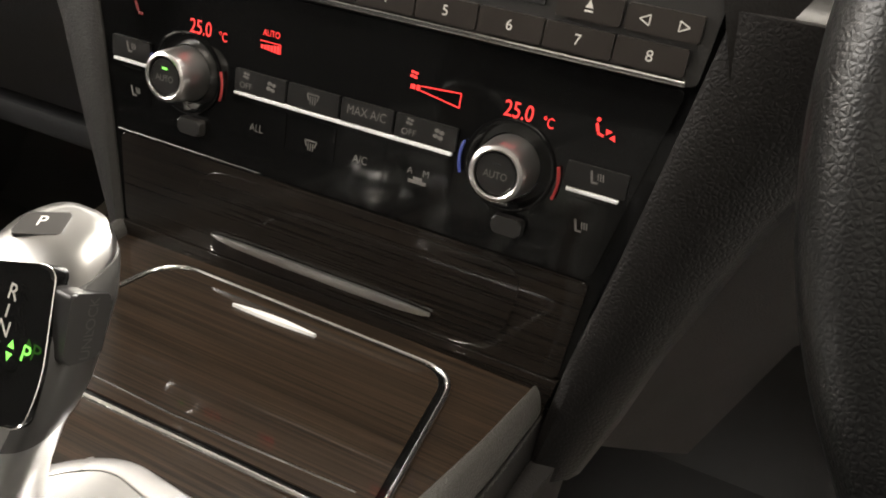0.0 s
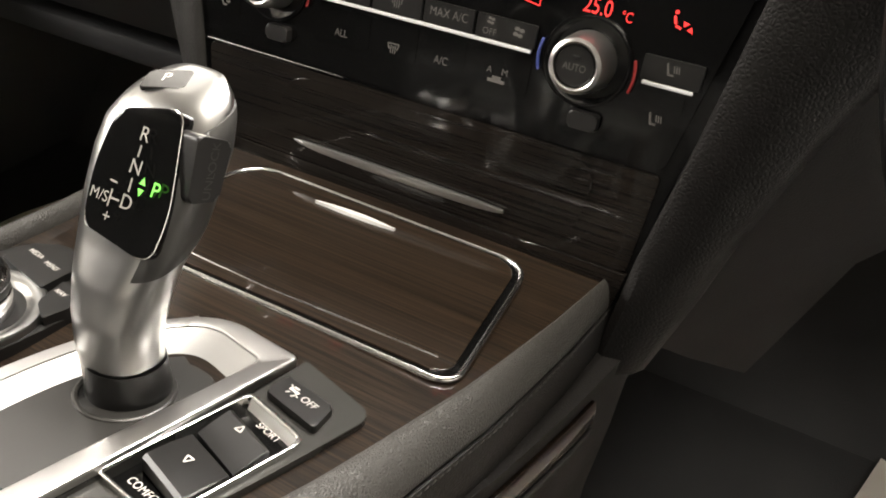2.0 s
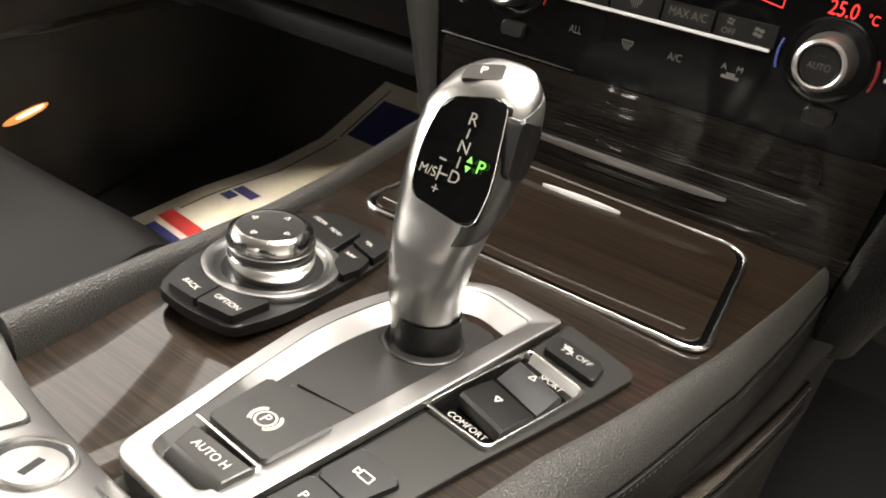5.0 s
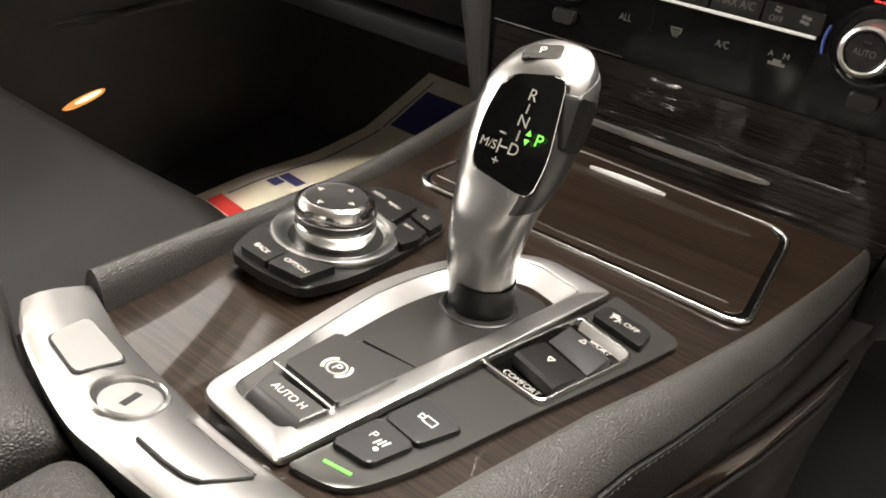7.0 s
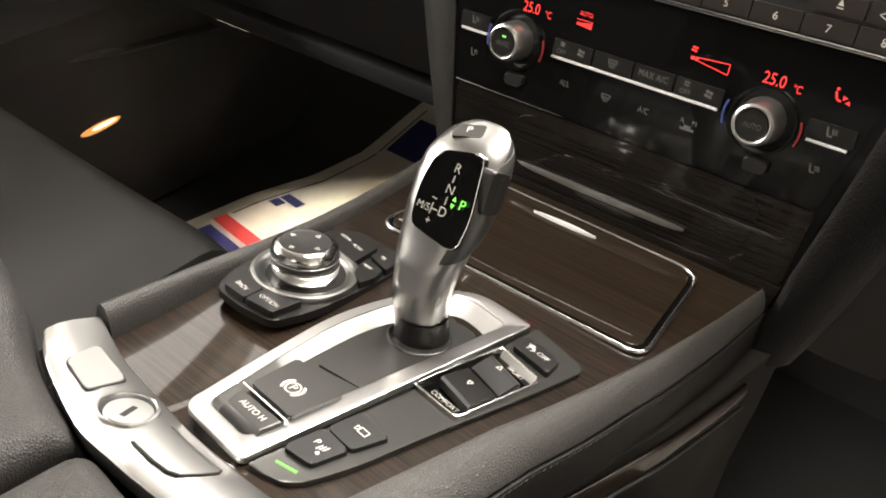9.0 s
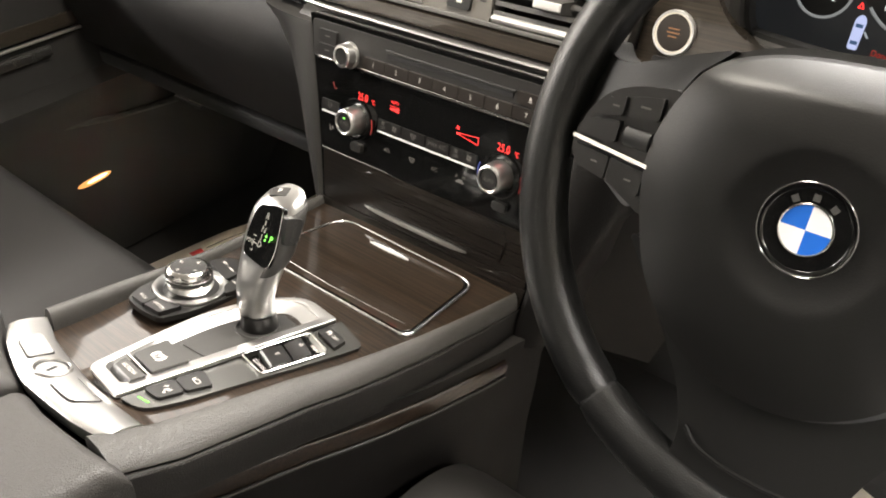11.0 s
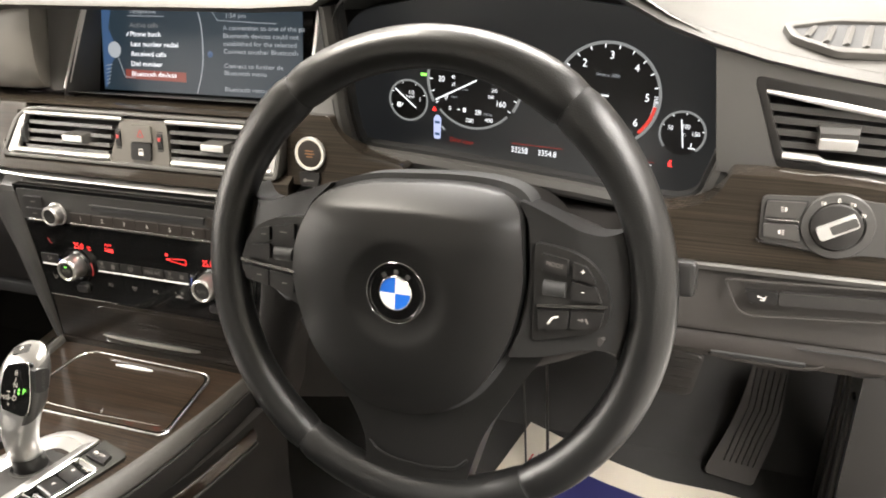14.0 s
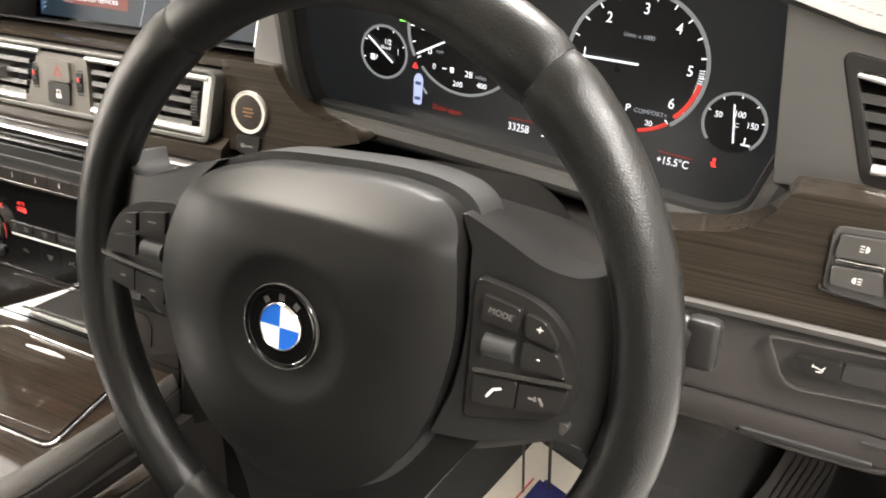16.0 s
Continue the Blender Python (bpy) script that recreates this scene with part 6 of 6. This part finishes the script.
cuts = [52, 128, 237, 303]
bounds = [(52, 128), (128, 237), (237, 303), (303, 412)]
for a0, a1 in bounds:
    n = int((a1 - a0) / 3)
    rs_ = []
    for i in range(n + 1):
        a = math.radians(a0 + 0.35 + (a1 - a0 - 0.7) * i / n)
        rs_.append(rim_ring(a, -1.2 if i in (0, n) else 0))
    part("rim_section", loft(rs_), rim_leather, wheel, "worn black leather rim section")
for a in cuts:
    part("rim_seam", loft([rim_ring(math.radians(a - 0.6), -1.6), rim_ring(math.radians(a + 0.6), -1.6)]), rubber, wheel)


def fan_out(outline, z_mid, z_edge, drop, cx, cy, rings=7, power=2.2, top_limit=None):
    """A domed cover over an outline, highest at its middle."""
    rows_ = []
    for k in range(rings + 1):
        t = k / rings
        row = []
        for x, y in outline:
            px, py = cx + (x - cx) * t, cy + (y - cy) * t
            row.append((px, py, z_mid + (z_edge - z_mid) * t ** power))
        rows_.append(row)
    rows_[0] = [(cx + (x - cx) * 0.02, cy + (y - cy) * 0.02, z_mid) for x, y in outline]
    rows_.append([(x * 1.0, y, z_edge - drop) for x, y in outline])
    return loft(rows_)


cov = [(-6, 80), (26, 81), (50, 79.5), (66, 75), (75, 66), (79.5, 50), (82, 23), (79.5, 0), (73, -25), (60, -51), (44, -70), (20, -84), (-6, -88), (-32, -84), (-58, -69), (-77, -47), (-88, -22), (-94, 0), (-95, 19), (-91, 37), (-82, 57), (-70, 69), (-44, 77)]
cov = [tuple(p)[:2] for p in smooth_path([(x, y, 0) for x, y in cov], 4, True)]


def edge_x(sg, y, off):
    """The cover's side at the height y, moved outwards."""
    side = [p for p in cov if (p[0] + 6) * sg > 20]
    near = sorted(side, key=lambda p: abs(p[1] - y))[:2]
    return sum(p[0] for p in near) / 2 + sg * off


def lean(bm, start=44.0):
    """Lets the upper part of a cover fall back towards the dash."""
    for v in bm.verts:
        over = max(0.0, v.co.y - start)
        v.co.z -= 0.42 * over
        v.co.y += 0.06 * over
    return bm


cvr = fan_out(cov, 25, 10, 17, -5, 6, power=3.4, rings=30)
for v in cvr.verts:
    far = math.hypot(v.co.x + 5, v.co.y - 5.5)
    if v.co.z > 12:
        v.co.z -= 4.5 * max(0.0, 1 - (far / 38) ** 3)
# the face stays nearly flat up to a crease, above which the cover falls back
for v in cvr.verts:
    low, high = max(0.0, v.co.y - 44), max(0.0, v.co.y - (63 - 0.0006 * v.co.x ** 2))
    v.co.z -= 0.10 * low + 0.75 * high
    v.co.y += 0.06 * low
part("airbag_cover", cvr, airbag_skin, wheel, "grained black airbag cover")
part("airbag_joint", lean(slab([(-6 + (x + 6) * 1.06, (y - 2) * 1.05 + 2) for x, y in cov], -30, -3)), rubber, wheel)
for sg in (1, -1):
    inner_side = [(edge_x(sg, y, 4.2), y) for y in ((-12, 8, 30, 48, 60) if sg < 0 else (-34, -10, 10, 30, 48, 60))]
    low_side = [(152, -38), (146, -24), (126, -21), (98, -30)] if sg > 0 else [(-151, -8), (-146, 6), (-130, -2), (-100, -18)]
    sp_ = rounded(inner_side + [(sg * 71, 74), (sg * 96, 66), (sg * 122, 56), (sg * 140, 55), (sg * 153, 66), (sg * 157, 40)] + low_side, [2] * len(inner_side) + [4, 20, 16, 14, 4, 4, 4, 10, 14, 6], 4)
    bm = lean(slab(sp_, -26, 5, 4.5, 4), 46)
    for v in bm.verts:
        v.co.z -= max(0, abs(v.co.x) - 112) * 0.42
    spk = part("side_spoke", bm, airbag_skin, wheel, "black leather side spoke")
    pn = rounded([(sg * 88, 50), (sg * 112, 47), (sg * 128, 40), (sg * 138, 26), (sg * 142, 10), (sg * 140, -1), (sg * 130, -8 if sg > 0 else 0), (sg * 90, -19)], [3, 10, 10, 8, 5, 5, 5, 3], 5)
    part("key_field", slab(pn, 0, 6.6, 1), key_black, spk)
    # keys of the spoke
    for nm, pts in (("key", [(94, 44), (112, 41), (112, 30), (94, 32)]), ("key", [(115, 40), (124, 38), (130, 30), (131, 27), (115, 29.5)]), ("key", [(115, 27), (131.5, 24.5), (136, 14.5), (115, 15)]), ("key", [(94, 5), (115, 7), (115, -6), (94, -9)]), ("key", [(116, 7), (138, 9), (136, -2), (116, -6)])):
        part(nm, slab(rounded([(sg * x, y) for x, y in pts], 1.2), 6, 10, 0.9), key_black, spk)
    part("roller", tube([(sg * 96, 20, 6), (sg * 111, 20, 6)], 5.6, 16), rubber, spk, "ribbed black roller")
    part("bright_line", loft([[(sg * 93, 6.6, 8), (sg * 93, 9.2, 8), (sg * 93, 9.0, 11), (sg * 93, 6.8, 11)], [(sg * 140, 11.6, 8), (sg * 140, 14.2, 8), (sg * 140, 14.0, 11), (sg * 140, 11.8, 11)]]), bright, spk, "bright line")
    if sg > 0:
        lettering("letter", "MODE", 103, 36.8, 10.1, 2.9, dim_print, spk, -8)
        lettering("letter", "+", 122, 34, 10.1, 4.5, white_print, spk)
        lettering("letter", "-", 123, 21, 10.1, 4.5, white_print, spk)
        part("icon", marks([bar(101, -4, 104, 0.5, 1.3), bar(104, 0.5, 108, 2, 1.3)], 10.05), white_print, spk)
        part("icon", marks([bar(121, 1.5, 125, 1.5, 1), bar(126, 3, 128, -0.5, 1.3), bar(124, 0.5, 124, 3, 0.8)], 10.05), dim_print, spk)
    else:
        for ic in ((-106, 37, -100, 37), (-122, 34, -118, 34), (-104, -2, -100, -2), (-126, 2, -122, 2)):
            part("icon", marks([bar(*ic, 1)], 10.05), dim_print, spk)
part("spoke_trim", slab(rounded([(86, -22), (139, -13), (134, -22), (116, -31), (96, -40), (82, -44)], 4), -24, -6, 3, 3), brown_trim, wheel, "grey brown trim under the spoke")
lw = rounded([(-98, -32), (-70, -66), (-46, -100), (-36, -126), (-40, -150), (42, -150), (48, -128), (56, -100), (76, -66), (100, -28), (60, -30), (-60, -34)], [4, 20, 20, 14, 4, 4, 14, 20, 20, 4, 4, 4], 5)
part("lower_spoke", slab(lw, -34, -4, 7, 3), airbag_skin, wheel, "black lower spoke")
part("spoke_lip", tube(smooth_path([(-34, -120, -2), (-22, -128, 0), (4, -131, 1), (34, -129, 0), (46, -121, -2)]), 1.3, 6), airbag_skin, wheel, "raised edge of the lower spoke")
bz = (-5, 6.3)
bd = part("badge", lathe([(21.8, 15), (22.2, 23), (21.2, 24.4), (19.8, 24.2), (19.2, 23.6), (0.1, 23.6)], 48, *bz), black_gloss, wheel, "round black badge")
part("badge_rim", lathe([(22.4, 22.5), (22.3, 24.2), (21.9, 24.6), (21.5, 24.2)], 48, *bz), graphite, bd, "thin bright rim")
for k in range(4):
    q = [bz] + [(bz[0] + 11.6 * math.cos(math.radians(90 * k + 9 * i)), bz[1] + 11.6 * math.sin(math.radians(90 * k + 9 * i))) for i in range(11)]
    part("quarter", slab(q, 23.2, 24.4), blue_enamel if k in (1, 3) else white_enamel, bd)
for k in (-1, 0, 1):
    part("ring_mark", marks([bar(bz[0] + 15.2 * math.sin(0.62 * k) - 1.6 * math.cos(0.62 * k), bz[1] + 15.2 * math.cos(0.62 * k) + 1.6 * math.sin(0.62 * k), bz[0] + 15.2 * math.sin(0.62 * k) + 1.6 * math.cos(0.62 * k), bz[1] + 15.2 * math.cos(0.62 * k) - 1.6 * math.sin(0.62 * k), 3.4)], 23.7), slat_grey, bd)
part("badge_ring", tube([(bz[0] + 11.9 * math.cos(i * math.pi / 18), bz[1] + 11.9 * math.sin(i * math.pi / 18), 24.3) for i in range(36)], 0.5, 5, True), bright, bd)

# ---- steering column ----
col = thing("steering_column", "black steering column shroud behind the wheel", "steering column", WHEEL)
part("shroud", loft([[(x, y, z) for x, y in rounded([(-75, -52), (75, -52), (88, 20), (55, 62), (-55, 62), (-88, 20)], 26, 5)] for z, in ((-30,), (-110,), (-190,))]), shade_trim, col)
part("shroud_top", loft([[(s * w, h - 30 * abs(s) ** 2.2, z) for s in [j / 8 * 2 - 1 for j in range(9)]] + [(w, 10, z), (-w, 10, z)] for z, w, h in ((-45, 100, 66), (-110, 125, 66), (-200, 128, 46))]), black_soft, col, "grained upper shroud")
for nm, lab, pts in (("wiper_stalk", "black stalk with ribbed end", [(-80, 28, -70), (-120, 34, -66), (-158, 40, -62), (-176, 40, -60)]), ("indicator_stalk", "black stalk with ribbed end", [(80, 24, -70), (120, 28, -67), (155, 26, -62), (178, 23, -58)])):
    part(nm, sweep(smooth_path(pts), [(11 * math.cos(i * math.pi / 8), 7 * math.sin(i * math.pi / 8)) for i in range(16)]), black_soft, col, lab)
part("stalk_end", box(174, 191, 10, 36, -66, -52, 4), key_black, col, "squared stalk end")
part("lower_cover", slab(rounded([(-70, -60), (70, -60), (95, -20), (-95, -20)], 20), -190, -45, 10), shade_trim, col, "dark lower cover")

# ---- light switch ----
lsw = thing("light_switch", "grey light switch panel with turned silver knob", "light switch", SIDE)
part("panel", slab(rounded([(-21, 45), (20, 47), (35, 52), (52, 46), (140, 44), (140, 4), (52, 4), (35, -2), (18, 4), (-20, 8)], [5, 8, 20, 8, 2, 2, 8, 20, 8, 5], 5), -14, 2.0, 1.0), grey_plastic, lsw)


def lamp_sign(cx, cy, r, flip=1, n=3):
    """A lamp seen from the side: half round lens and its rays."""
    lens = [(cx + flip * r * math.cos(a), cy + r * math.sin(a)) for a in [-math.pi / 2 + math.pi * k / 8 for k in range(9)]]
    return [lens if flip > 0 else lens[::-1]] + [bar(cx - flip * 0.4 * r, cy + (k - (n - 1) / 2) * 0.8 * r, cx - flip * 1.5 * r, cy + (k - (n - 1) / 2) * 0.8 * r, 0.5) for k in range(n)]


for pts, gap, ic in (([(-17, 41.5), (11, 42.5), (7, 29.5), (-18, 29)], [(-18, 42.4), (12.6, 43.5), (7.6, 28.6), (-19, 28.1)], 0), ([(-18, 23), (6.5, 24), (10, 11), (-17, 12.5)], [(-19, 23.9), (7.1, 24.9), (11.2, 10), (-18, 11.5)], 1)):
    part("key_gap", slab(rounded(gap, 2), 1, 2.4), rubber, lsw)
    kb = part("key", slab(rounded(pts, 1.6), 1, 4.6, 0.9), switch_grey, lsw)
    part("icon", marks(lamp_sign(-4, 36, 1.9) if ic == 0 else lamp_sign(-5, 17.5, 1.9, -1), 4.7), white_print, kb)
part("bright_line", box(-17.5, 7, 25.0, 27.4, 1, 3.6, 0.5), bright, lsw, "bright divider")
part("bright_line", tube(smooth_path([(-22, 10, 1.4), (-19, 7.2, 1.4), (0, 5.2, 1.4), (18, 3.2, 1.4)]), 0.7, 6), bright, lsw, "thin bright lower edge")
dk = part("dial", lathe([(26, 1), (26, 3.2), (25.2, 4.2), (19.6, 4.6), (18.8, 3.4)], 44, 34, 25.7), grey_plastic, lsw, "grey dial ring")
part("dial_plate", lathe([(18.4, 2), (18.0, 7), (16.8, 7.8), (0.1, 7.8)], 40, 33, 26.2), black_soft, dk, "black turning dial")
gm = Matrix.Translation((33.6, 27, 7.4)) @ pose(0, 0, 0, 0, 0, 29)
part("dial_grip", slab(rounded(rect(-14.5, 14.5, -5.2, 5.2), 2.2), 0, 5.5, 1.0), vent_silver, dk, "bright turning grip", m=gm)
part("grip_cap", slab(rounded(rect(-5, 14.2, -3.4, 3.4), 1.2), 5.0, 6.2, 0.4), grey_plastic, dk, m=gm)
for px, py, k in ((22.5, 43.2, 0), (32.4, 46.2, 1), (42.6, 43.8, 0), (50.6, 36.2, 0)):
    if k:
        lettering("letter", "0", px, py, 4.8, 3.4, white_print, dk)
    else:
        part("icon", marks(lamp_sign(px, py, 1.5), 4.7), white_print, dk)
part("dimmer_wheel", ribbed_wheel(70.5, 77.5, 12, 31, 4), key_black, lsw, "ribbed dimmer wheel")
part("icon", marks([circle(74, 40, 2, 10), bar(72, 44, 76, 44, 0.8)], 2.1), white_print, lsw)
